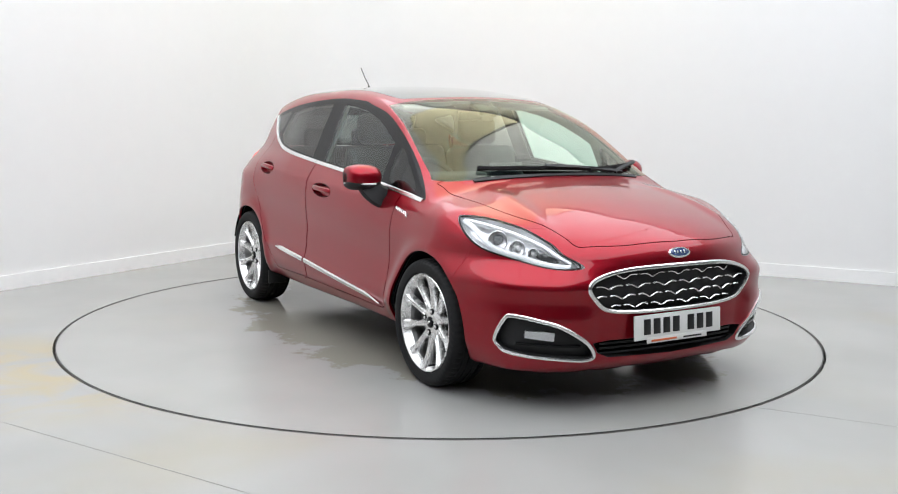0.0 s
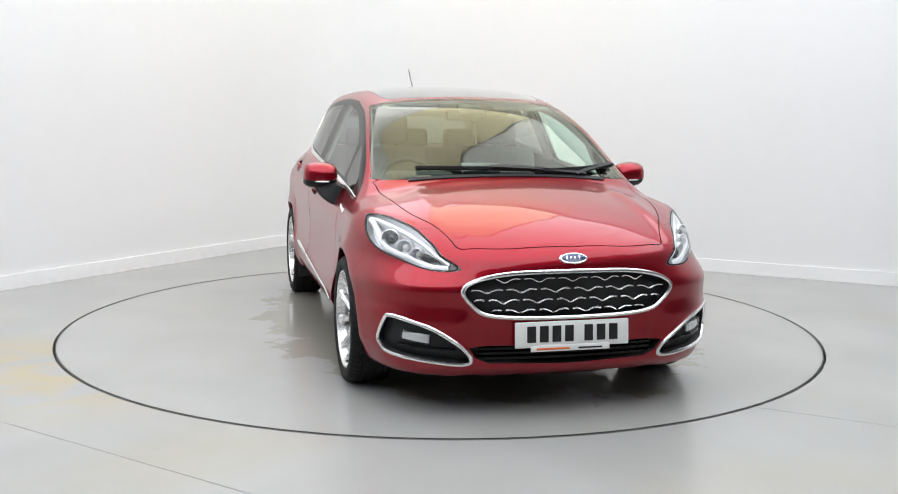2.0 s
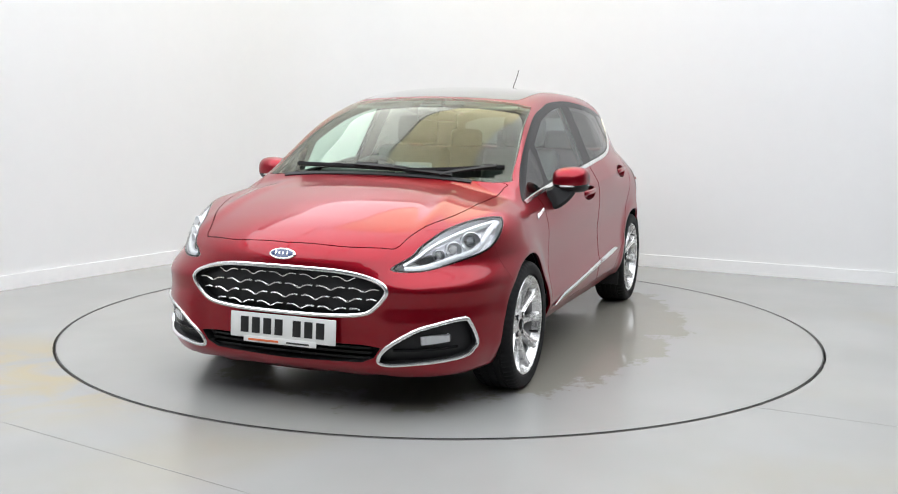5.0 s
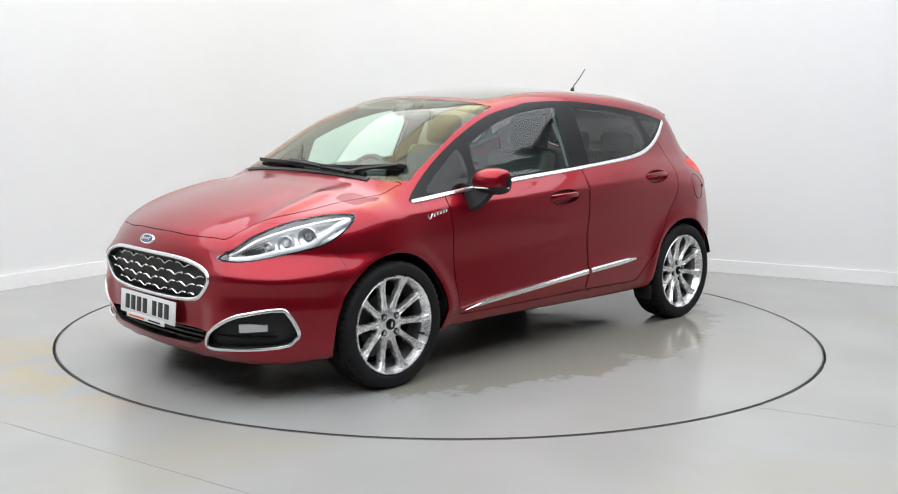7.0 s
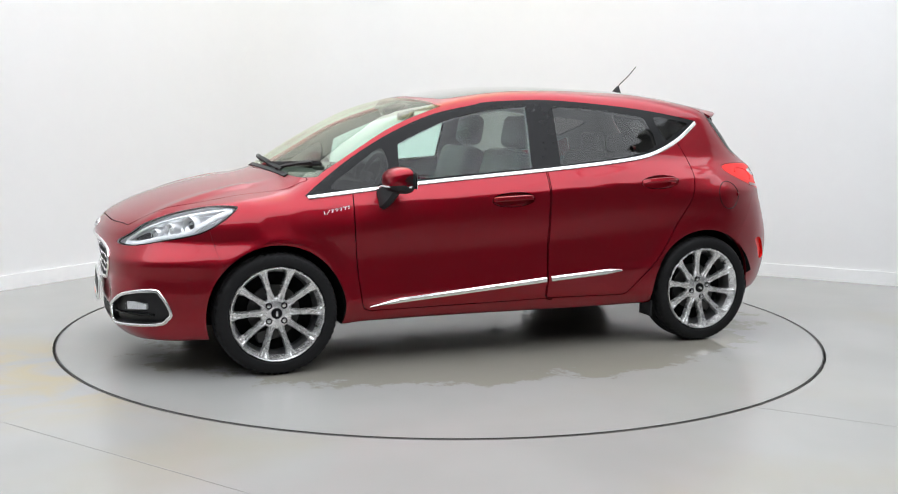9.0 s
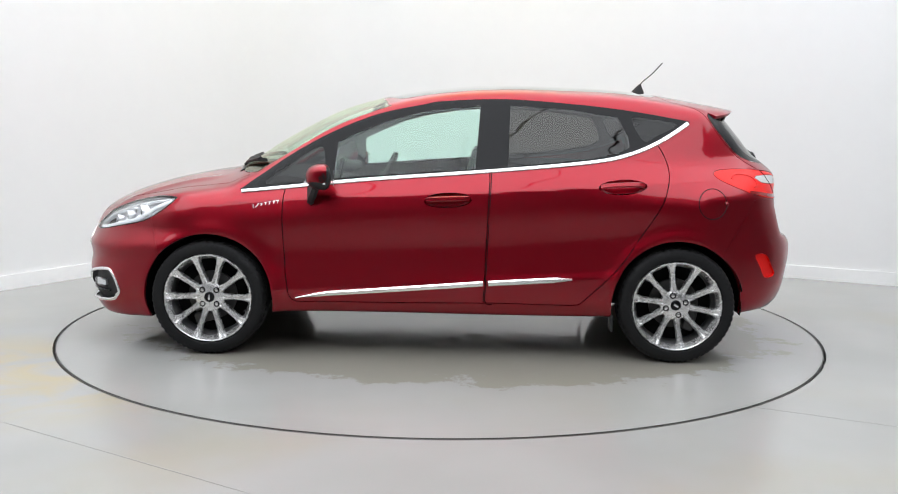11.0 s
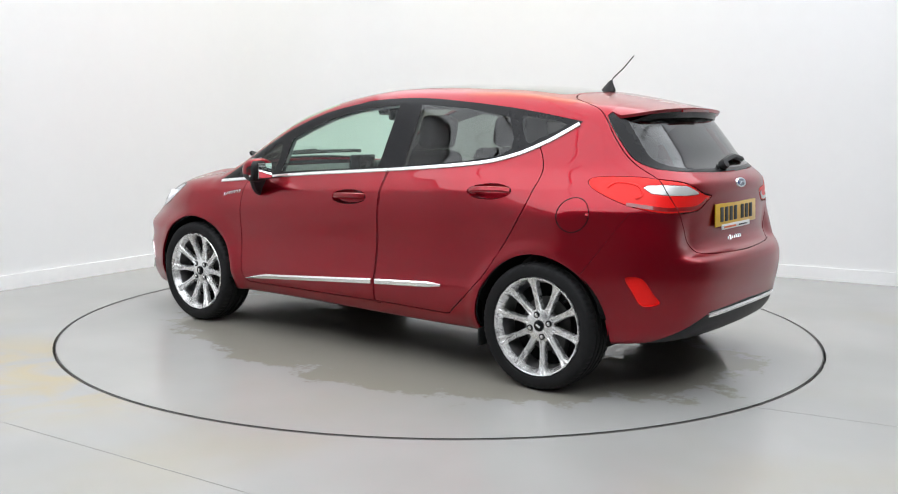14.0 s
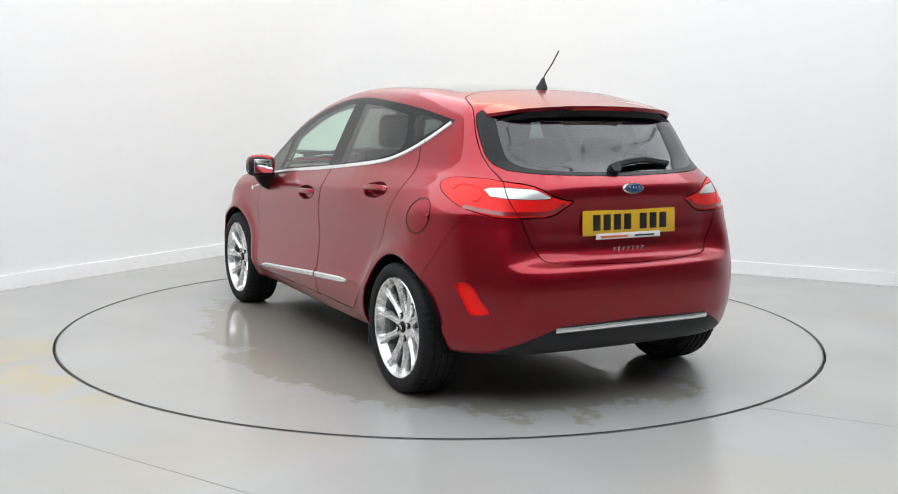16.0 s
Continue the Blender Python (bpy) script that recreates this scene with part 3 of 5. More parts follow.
# in order: the first that holds a piece of the skin takes it
REGIONS = [
    ("arch", "side", (-1.7, 1.7, 0.0), ring(AXLE, HUB, 0.346)), ("arch", "side", (-1.7, 1.7, 0.0), ring(-AXLE, HUB, 0.346)),
    ("grille", "front", (1.5, 3, 0.2), GRILLE), ("fog", "front", (1.5, 3, 0.2), FOG), ("low_grille", "front", (1.8, 3, 0.2), LOW_GRILLE),
    ("headlight", "side", (1.3, 3, 0.5), HEADLIGHT), ("screen", "front", (0.1, 1.4, 0.9), SCREEN),
    ("quarter_front", "side", (-2, 2, 0.8), QUARTER_FRONT), ("pane_front", "side", (-2, 2, 0.8), PANE_FRONT), ("pane_rear", "side", (-2, 2, 0.8), PANE_REAR),
    ("quarter_rear", "side", (-2, 2, 0.8), QUARTER_REAR), ("glazing", "side", (-2, 2, 0.8), GLAZING),
    ("lamp_white", "front", (-3, -1.4, 0.6), LAMP_WHITE), ("lamp_rear", "front", (-3, -1.35, 0.6), LAMP_REAR),
    ("rear_pane", "front", (-3, -1.2, 0.9), REAR_PANE), ("rear_frame", "front", (-3, -1.2, 0.9), REAR_FRAME), ("reflector", "front", (-3, -1.4, 0.3), REFLECTOR),
    ("diffuser", "front", (-3, -1.5, 0.2), DIFFUSER), ("roof_glass", "top", (-1.4, 0.5, 1.2), ROOF), ("bonnet", "top", (0.9, 3, 0.68), BONNET),
    ("tailgate", "front", (-3, -1.1, 0.6), TAILGATE), ("door_front", "side", (-2, 2, 0.25), DOOR_FRONT), ("door_rear", "side", (-2, 2, 0.25), DOOR_REAR),
    ("nose", "side", (1.3, 3, 0.1), NOSE_SPLIT), ("rear_bumper", "side", (-3, -1.3, 0.1), TAIL_SPLIT)]


def cup(x, z):
    """The outline of a door handle's hollow."""
    return [(x + 0.122 * math.cos(w), z + 0.035 * math.sin(w) - 0.0055 * math.cos(w)) for w in np.linspace(0, 2 * math.pi, 33)[:-1]]


HANDLES = ((-0.030, 0.848), (-0.945, 0.930))
REGIONS[:0] = [("hollow", "side", (-2, 2, 0.6), cup(x, z)) for x, z in HANDLES]


def cut(bm, plane, zone, outline):
    """Splits the skin's faces along an outline drawn in a plane."""
    i, j, axis = PLANES[plane]
    lo = np.min(outline, 0) - 0.03
    hi = np.max(outline, 0) + 0.03

    def near(f):
        c = f.calc_center_median()
        return zone[0] <= c.x <= zone[1] and c.z >= zone[2] and lo[0] <= c[i] <= hi[0] and lo[1] <= c[j] <= hi[1] and (plane != "side" or c.y > 0.3 or abs(c.x) > 1.75)

    def middle(f):
        c = f.calc_center_median()
        return c[i], c[j]

    pool = {f: middle(f) for f in bm.faces if near(f)}
    for a, b in zip(outline, outline[1:] + outline[:1]):
        d = np.array(b) - np.array(a)
        long = float(np.hypot(*d))
        if long < 1e-6:
            continue
        d /= long
        side = (-d[1], d[0])
        touched = []
        for f, (p, q) in pool.items():
            p, q = p - a[0], q - a[1]
            if abs(p * side[0] + q * side[1]) > 0.03 or not -0.03 < p * d[0] + q * d[1] < long + 0.03:
                continue
            s0 = t0 = 9.0
            s1 = t1 = -9.0
            for v in f.verts:
                p, q = v.co[i] - a[0], v.co[j] - a[1]
                s, t = p * d[0] + q * d[1], p * side[0] + q * side[1]
                s0, s1, t0, t1 = min(s0, s), max(s1, s), min(t0, t), max(t1, t)
            if t0 < -1e-5 and t1 > 1e-5 and s1 > -1e-4 and s0 < long + 1e-4:
                touched.append(f)
        if not touched:
            continue
        at, n = [0.0] * 3, [0.0] * 3
        at[i], at[j], n[i], n[j] = a[0], a[1], side[0], side[1]
        geom = list({v for f in touched for v in f.verts}) + list({e for f in touched for e in f.edges}) + touched
        made = bmesh.ops.bisect_plane(bm, geom=geom, dist=2e-4, plane_co=at, plane_no=n)
        for f in touched:
            if not f.is_valid:
                pool.pop(f, None)
        for g in made["geom_cut"]:
            if isinstance(g, bmesh.types.BMVert):
                pool.update((f, middle(f)) for f in g.link_faces if near(f))


def split_skin():
    """The half skin, cut along all its lines: points, normals, and the faces of each region."""
    bm = skin_half()
    for _, plane, zone, outline in REGIONS:
        cut(bm, plane, zone, outline)
    bm.verts.index_update()
    p = np.array([v.co for v in bm.verts])
    for _ in range(2):
        n = body_normal(p)
        f = body(p[:, 0], p[:, 1], p[:, 2])
        mid = p[:, 1] < 1e-6
        p = p - n * np.clip(f, -0.004, 0.004)[:, None]
        p[mid, 1] = 0
    n = body_normal(p)
    n[p[:, 1] == 0, 1] = 0
    faces = [[v.index for v in f.verts] for f in bm.faces]
    c = np.array([f.calc_center_median() for f in bm.faces])
    fn = np.array([f.normal for f in bm.faces])
    bm.free()
    owner = np.full(len(faces), "shell", dtype="U16")
    free = np.ones(len(faces), bool)
    for name, plane, zone, outline in REGIONS:
        i, j, _ = PLANES[plane]
        hold = free & (c[:, 0] >= zone[0]) & (c[:, 0] <= zone[1]) & (c[:, 2] >= zone[2]) & within(outline, c[:, [i, j]])
        if plane == "side" and name not in ("nose", "rear_bumper"):
            hold &= c[:, 1] > 0.3
        if name == "arch":
            hold &= c[:, 1] > 0.45
        owner[hold] = name
        free &= ~hold
    owner[(owner != "arch") & (fn[:, 2] < -0.97) & (c[:, 2] < 0.33)] = "under"
    regions = {}
    for f, o in zip(faces, owner):
        regions.setdefault(str(o), []).append(f)
    return p, n, regions


SKIN_P, SKIN_N, SKIN_F = split_skin()


def panel(name, regions, mat, parent, label="", sides="join", gap=0.0, depth=0.0, sink=0.0, wall=False, low=-9.0, high=9.0):
    """Pieces of the skin as parts. sides: join (both halves are one part) or pair. gap: how far its edges stand back from the shut
    line; depth: how far they turn in; sink: how far it lies below the skin; wall: with walls from there up to the skin."""
    faces = [f for r in regions for f in SKIN_F.get(r, []) if low <= SKIN_P[f, 2].mean() < high]
    used = sorted({i for f in faces for i in f})
    at = {u: k for k, u in enumerate(used)}
    p, n = SKIN_P[used], SKIN_N[used]
    f = [[at[i] for i in q] for q in faces]

    def finish(p, n, f):
        seen = {}
        for k, q in enumerate(f):
            for a, b in zip(q, q[1:] + q[:1]):
                seen.setdefault((min(a, b), max(a, b)), []).append((a, b, k))
        rim = [v[0] for v in seen.values() if len(v) == 1]
        p = p - n * sink
        if gap:
            back = np.zeros_like(p)
            for a, b, k in rim:
                c = p[f[k]].mean(0) - (p[a] + p[b]) / 2
                e = p[b] - p[a]
                e = e / max(np.linalg.norm(e), 1e-9)
                c = c - e * (c @ e)
                c = c / max(np.linalg.norm(c), 1e-9)
                back[a] += c
                back[b] += c
            size = np.linalg.norm(back, axis=1, keepdims=True)
            p = p + np.where(size > 1e-6, back / np.maximum(size, 1e-6) * gap, 0)
        verts, norms, out = list(p), list(n), list(f)
        turn = depth if depth else (-sink if wall else 0.0)
        if turn:
            top, low = {}, {}
            for a, b, k in rim:
                for i in (a, b):
                    if i not in top:
                        top[i] = len(verts)
                        verts.append(p[i])
                        low[i] = len(verts)
                        verts.append(p[i] - n[i] * turn)
                        norms += [np.zeros(3), np.zeros(3)]
                out.append([top[b], top[a], low[a], low[b]])
        return verts, out, norms

    if sides == "join":
        m = len(p)
        other = np.arange(m)
        extra = [i for i in range(m) if p[i, 1] > 0]
        for k, i in enumerate(extra):
            other[i] = m + k
        p2 = np.concatenate([p, p[extra] * [1, -1, 1]])
        n2 = np.concatenate([n, n[extra] * [1, -1, 1]])
        f2 = f + [[int(other[i]) for i in reversed(q)] for q in f]
        v, q, w = finish(p2, n2, f2)
        return [raw(name, v, q, mat, parent, label, w)]
    v, q, w = finish(p, n, f)
    flip = np.array([1, -1, 1])
    return [raw(name, v, q, mat, parent, label, w), raw(name, [a * flip for a in v], [r[::-1] for r in q], mat, parent, label, [a * flip for a in w])]


def both(build):
    """Calls build with 1 for the left side and -1 for the right."""
    for s in (1, -1):
        build(s)


def mirrored(bm, s):
    if s < 0:
        bmesh.ops.scale(bm, vec=(1, -1, 1), verts=bm.verts[:])
        bmesh.ops.reverse_faces(bm, faces=bm.faces[:])
    return bm


def trim_line(points, way, lift, section, closed=False):
    p, n = on_skin(points, way)
    return sweep(p + n * lift, section, closed, ups=n)


def oval(name, at, w, h, thick, turn, mat, parent, label=""):
    bm = revolve([(0.001, 0), (0.5, 0), (0.5, thick * 0.6), (0.46, thick), (0.001, thick)], 40)
    bmesh.ops.transform(bm, matrix=Matrix.Translation(at) @ turn @ Matrix.Diagonal((w, 1, h, 1)), verts=bm.verts[:])
    return part(name, bm, mat, parent, label)


def bodywork(car):
    panel("body_shell", ["shell"], PAINT, car, gap=0.0006, depth=0.014)
    panel("bonnet", ["bonnet"], PAINT, car, gap=0.0044, depth=0.014)
    panel("front_bumper", ["nose"], PAINT, car, gap=0.0005, depth=0.014)
    panel("rear_bumper", ["rear_bumper"], PAINT, car, gap=0.0004, depth=0.014)
    panel("underbody", ["under"], LINER, car, "black underbody")
    gate = panel("tailgate", ["tailgate"], PAINT, car, gap=0.0046, depth=0.014)[0]
    fronts = panel("front_door", ["door_front"], PAINT, car, sides="pair", gap=0.0046, depth=0.014)
    rears = panel("rear_door", ["door_rear"], PAINT, car, sides="pair", gap=0.0046, depth=0.014)
    panel("windscreen", ["screen"], SCREEN_GLASS, car, "clear windscreen")
    panel("roof_panel", ["roof_glass"], ROOFGLASS, car, "dark glass panoramic roof", gap=0.002, depth=0.01)
    panel("window_surround", ["glazing"], BLACK, car, "gloss black window surround", sides="pair", depth=0.012)
    panel("quarter_window", ["quarter_front"], DARK, car, "dark front quarter light", sides="pair")
    panel("side_window", ["pane_front"], PANE, car, "clear front side window", sides="pair")
    panel("side_window", ["pane_rear"], TINT, car, "dark tinted rear side window", sides="pair")
    panel("quarter_window", ["quarter_rear"], DARK, car, "dark rear quarter light", sides="pair")
    panel("rear_window_surround", ["rear_frame"], BLACK, gate, "gloss black rear window surround")
    panel("rear_window", ["rear_pane"], REAR_GLASS, gate, "dark tinted rear window")
    panel("rear_reflector", ["reflector"], RED_LENS, car, "red bumper reflector in a recess", sides="pair", sink=0.012, wall=True)
    panel("rear_valance", ["diffuser"], PLASTIC, car, "black rear valance", gap=0.001, depth=0.01)
    panel("cabin_lining", ["shell", "door_front", "door_rear", "tailgate", "glazing"], CABIN, car, "charcoal cabin lining", sink=0.03, high=1.02)
    panel("pillar_lining", ["shell", "glazing", "tailgate"], PILLAR, car, "pale grey pillar lining", sink=0.03, low=1.02)
    panel("roof_lining", ["roof_glass"], HEADLINER, car, "pale roof lining", sink=0.035)
    for s, front, rear in ((1, fronts[0], rears[0]), (-1, fronts[1], rears[1])):
        door_handle(s, *HANDLES[0], front)
        door_handle(s, *HANDLES[1], rear)
    return gate


def door_handle(s, x, z, door):
    p, n = on_skin(cup(x, z), "left")
    bm = bmesh.new()
    edge = [bm.verts.new(q + (q - p.mean(0)) * 0.02 - m_ * 0.001) for q, m_ in zip(p, n)]
    lip = [bm.verts.new(q * 0.80 + p.mean(0) * 0.20 - m_ * 0.030) for q, m_ in zip(p, n)]
    for i in range(32):
        bm.faces.new((edge[i], edge[(i + 1) % 32], lip[(i + 1) % 32], lip[i]))
    bm.faces.new(lip)
    bmesh.ops.recalc_face_normals(bm, faces=bm.faces[:])
    part("handle_cup", mirrored(bm, s), PAINT, door)
    line = [(x + d, z - 0.045 * d + 0.006) for d in np.linspace(-0.112, 0.112, 13)]
    p, n = on_skin(line, "left")
    lift = [-0.006 + 0.020 * math.sin(math.pi * i / 12) ** 0.4 for i in range(13)]
    bm = sweep([q + m_ * h for q, m_, h in zip(p, n, lift)], [(-0.012, -0.006), (-0.014, 0.002), (-0.008, 0.009), (0.008, 0.009), (0.014, 0.002), (0.012, -0.006)], ups=n)
    part("door_handle", mirrored(bm, s), PAINT, door)


def brightwork(car, gate):
    flat = [(-0.011, -0.002), (-0.011, 0.003), (-0.007, 0.0065), (0.007, 0.0065), (0.011, 0.003), (0.011, -0.002)]
    thin = [(-0.0085, -0.003), (-0.0085, 0.004), (-0.004, 0.008), (0.004, 0.008), (0.0085, 0.004), (0.0085, -0.003)]
    low = rounded(GLAZING_LOW, False, 6)
    strip = [(-0.013, -0.002), (-0.016, 0.004), (-0.008, 0.011), (0.010, 0.009), (0.014, 0.003), (0.013, -0.002)]

    def one(s):
        for a, b in ((0.831, 2.0), (-0.253, 0.829), (-1.165, -0.257), (-3, -1.168)):
            xs = np.linspace(min(b, 1.074), max(a, -1.312), 30)
            run = list(zip(xs, np.interp(xs, [q[0] for q in reversed(low)], [q[1] for q in reversed(low)])))
            part("waist_trim", mirrored(trim_line(run, "left", 0.001, flat), s), CHROME, car, "satin chrome waist strip")
        for x0, x1 in ((0.775, -0.222), (-0.250, -0.69)):
            run = [(x, 0.4100 - 0.080 * (x + 0.222) + 0.012 * (x + 0.22) * (x < -0.22)) for x in np.linspace(x0, x1, 18)]
            bm = trim_line(run, "left", 0.001, strip)
            if x0 > 0:
                for v in bm.verts:
                    w = max(0.0, (v.co.x - 0.62) / 0.155)
                    mid = 0.4100 - 0.080 * (v.co.x + 0.222)
                    v.co.z = mid - 0.013 * min(w, 1) + (v.co.z - mid) * (1 - 0.8 * min(w, 1))
            else:
                for v in bm.verts:
                    w = max(0.0, (-0.60 - v.co.x) / 0.09)
                    mid = 0.4100 - 0.080 * (v.co.x + 0.222) + 0.012 * (v.co.x + 0.22)
                    v.co.z = mid + (v.co.z - mid) * (1 - 0.6 * min(w, 1))
            part("door_strip", mirrored(bm, s), CHROME, car, "satin chrome lower door strip")
        part("fog_surround", mirrored(trim_line(FOG, "front", 0.0, thin, True), s), CHROME, car, "satin chrome fog lamp surround")
        # wing script: small bright strokes
        for k, (x, h, lean) in enumerate([(1.005, 0.022, 0.5), (0.985, 0.022, -0.5), (0.962, 0.014, 0.0), (0.940, 0.014, 0.2), (0.918, 0.014, 0.0), (0.896, 0.014, 0.2), (0.876, 0.014, 0.0)]):
            z = 0.800 + (1.0 - x) * 0.19
            part("script_stroke", mirrored(trim_line([(x - lean * h / 2, z - h / 2), (x + lean * h / 2 - 0.006, z + h / 2)], "left", 0.0015, round_section(0.0032, 6)), s), CHROME, car, "bright script stroke")
            if k > 1:
                part("script_stroke", mirrored(trim_line([(x + 0.006, z + 0.006), (x - 0.010, z + 0.008)], "left", 0.0015, round_section(0.0026, 6)), s), CHROME, car, "bright script stroke")

    both(one)
    whole = GRILLE + [(-y, z) for y, z in reversed(GRILLE)][1:-1]
    rim = [(-0.008, -0.004), (-0.009, 0.004), (-0.004, 0.009), (0.004, 0.009), (0.009, 0.004), (0.008, -0.004)]
    part("grille_surround", trim_line(whole, "front", 0.0, rim, True), CHROME, car, "satin chrome grille surround")
    panel("grille_backing", ["grille"], PLASTIC, car, "black grille", sink=0.035, wall=True)
    # waved bars across the grille
    poly = GRILLE + [(-y, z) for y, z in reversed(GRILLE)]
    step = 0.150
    for r, z0 in enumerate((0.610, 0.563, 0.516, 0.472)):
        for k in range(-4, 5):
            y0 = (k + 0.5 * (r % 2)) * step
            wave = [(y0 + d * step, z0 + e) for d, e in ((-0.44, 0.003), (-0.34, 0.006), (-0.24, 0.005), (-0.14, -0.001), (-0.05, -0.009), (0.0, -0.010), (0.05, -0.009), (0.14, -0.001), (0.24, 0.005), (0.34, 0.006), (0.44, 0.003))]
            keep = within([(y * 0.965, 0.545 + (z - 0.545) * 0.90) for y, z in poly], np.array(wave))
            wave = [q for q, ok in zip(wave, keep) if ok]
            if len(wave) < 4:
                continue
            p, n = on_skin(wave, "front")
            bm = sweep(p - n * 0.014, [(-0.0012, -0.014), (-0.0036, 0.001), (-0.001, 0.005), (0.0028, 0.003), (0.0012, -0.014)], ups=n)
            part("grille_bar", bm, CHROME, car)
    panel("lower_grille", ["low_grille"], PLASTIC, car, "black lower grille", sink=0.05, wall=True)
    for z in (0.262, 0.286, 0.306):
        part("grille_slat", trim_line([(y, z) for y in np.linspace(-0.40, 0.40, 25)], "front", -0.03, [(-0.005, -0.015), (-0.005, 0.012), (0.005, 0.012), (0.005, -0.015)]), BLACK, car)
    panel("fog_pocket", ["fog"], PLASTIC, car, "black fog lamp recess", sides="pair", sink=0.03, wall=True)

    def fog(s):
        line = [(y, 0.352 + 0.10 * (y - 0.66)) for y in np.linspace(0.615, 0.715, 7)]
        p, n = on_skin(line, "front")
        bm = sweep(p - n * 0.020, [(-0.022, -0.010), (-0.022, 0.006), (-0.014, 0.013), (0.014, 0.013), (0.022, 0.006), (0.022, -0.010)], ups=n)
        lamp = part("fog_lamp", mirrored(bm, s), LENS, car, "clear fog lamp with silver inside")
        for k in range(4):
            part("reflector", mirrored(sweep(p[k:k + 4:3] - n[k:k + 4:3] * 0.024, [(-0.018 + 0.003 * k, -0.008), (-0.018 + 0.003 * k, 0.004 + 0.002 * (k % 2)), (0.018, 0.004 + 0.003 * (k % 2)), (0.018, -0.008)], ups=n[k:k + 4:3]), s), LAMP_SILVER, lamp)
        line = [(y, 0.305 + 0.03 * (y - 0.5)) for y in np.linspace(0.50, 0.74, 9)]
        part("fog_fin", mirrored(trim_line(line, "front", -0.02, round_section(0.006, 6)), s), BLACK, car)

    both(fog)
    # badges
    p, n = on_skin([(0, 0.697)], "front")
    lean = math.degrees(math.asin(n[0][2]))
    turn = pose(0, 0, 0, 0, 0, -90) @ pose(0, 0, 0, lean)
    oval("badge", p[0] - n[0] * 0.003, 0.128, 0.052, 0.009, turn, CHROME, car, "bright oval badge")
    oval("badge_field", p[0] + n[0] * 0.002, 0.112, 0.040, 0.0055, turn, BLUE, car, "dark blue badge field")
    for y, h in ((-0.030, 0.018), (-0.012, 0.012), (0.006, 0.012), (0.026, 0.018)):
        part("badge_stroke", box((0.007, 0.002, h), p[0] + n[0] * 0.0075 + np.array([0, y, 0]), 0.0005, turn=turn), CHROME, car)
    p, n = on_skin([(0, 0.982)], "rear")
    turn = pose(0, 0, 0, 0, 0, 90) @ pose(0, 0, 0, math.degrees(math.asin(n[0][2])))
    oval("badge", p[0] - n[0] * 0.003, 0.118, 0.050, 0.010, turn, CHROME, gate, "bright oval badge")
    oval("badge_field", p[0] + n[0] * 0.002, 0.102, 0.038, 0.0065, turn, BLUE, gate, "dark blue badge field")
    for y, h in ((-0.028, 0.017), (-0.011, 0.011), (0.006, 0.011), (0.025, 0.017)):
        part("badge_stroke", box((0.0065, 0.002, h), p[0] + n[0] * 0.0085 + np.array([0, y, 0]), 0.0005, turn=turn), CHROME, gate)
    for k in range(7):
        y = 0.085 - k * 0.026
        h = 0.022 if k == 1 else 0.014
        run = [(y + 0.004, 0.712 - h / 2), (y - 0.002, 0.712 + h / 2)]
        part("script_stroke", trim_line(run, "rear", 0.0015, round_section(0.0036, 6)), CHROME, gate, "bright script stroke")
        run = [(y + 0.004, 0.716), (y - 0.012, 0.717)]
        part("script_stroke", trim_line(run, "rear", 0.0015, round_section(0.0028, 6)), CHROME, gate, "bright script stroke")
    run = [(y, 0.388 - 0.03 * abs(y) ** 2) for y in np.linspace(-0.425, 0.425, 25)]
    part("valance_strip", trim_line(run, "rear", 0.001, [(-0.011, -0.003), (-0.013, 0.004), (-0.006, 0.010), (0.006, 0.010), (0.013, 0.004), (0.011, -0.003)]), CHROME, car, "satin chrome valance strip")


def number_plate(name, at, turn, mat, parent, label):
    """A plate with seven dark marks in two groups and a printed strip below."""
    plate = part(name, mirrored(box((0.52, 0.008, 0.111), (0, 0, 0), 0.004), 1), mat, parent, label)
    plate.matrix_basis = Matrix.Translation(at) @ turn
    for x in (-0.208, -0.151, -0.094, -0.037, 0.052, 0.109, 0.166):
        part("mark", box((0.040, 0.002, 0.070), (x + 0.021, -0.005, 0.002), 0.0008), INK, plate)
    part("strip", box((0.36, 0.004, 0.026), (-0.01, -0.004, -0.060), 0.001), PLATE_W, plate, "white printed strip")
    part("print_line", box((0.15, 0.002, 0.009), (-0.09, -0.0068, -0.062), 0.0004), ORANGE, plate)
    part("print_line", box((0.11, 0.002, 0.007), (0.08, -0.0068, -0.062), 0.0004), INK, plate)


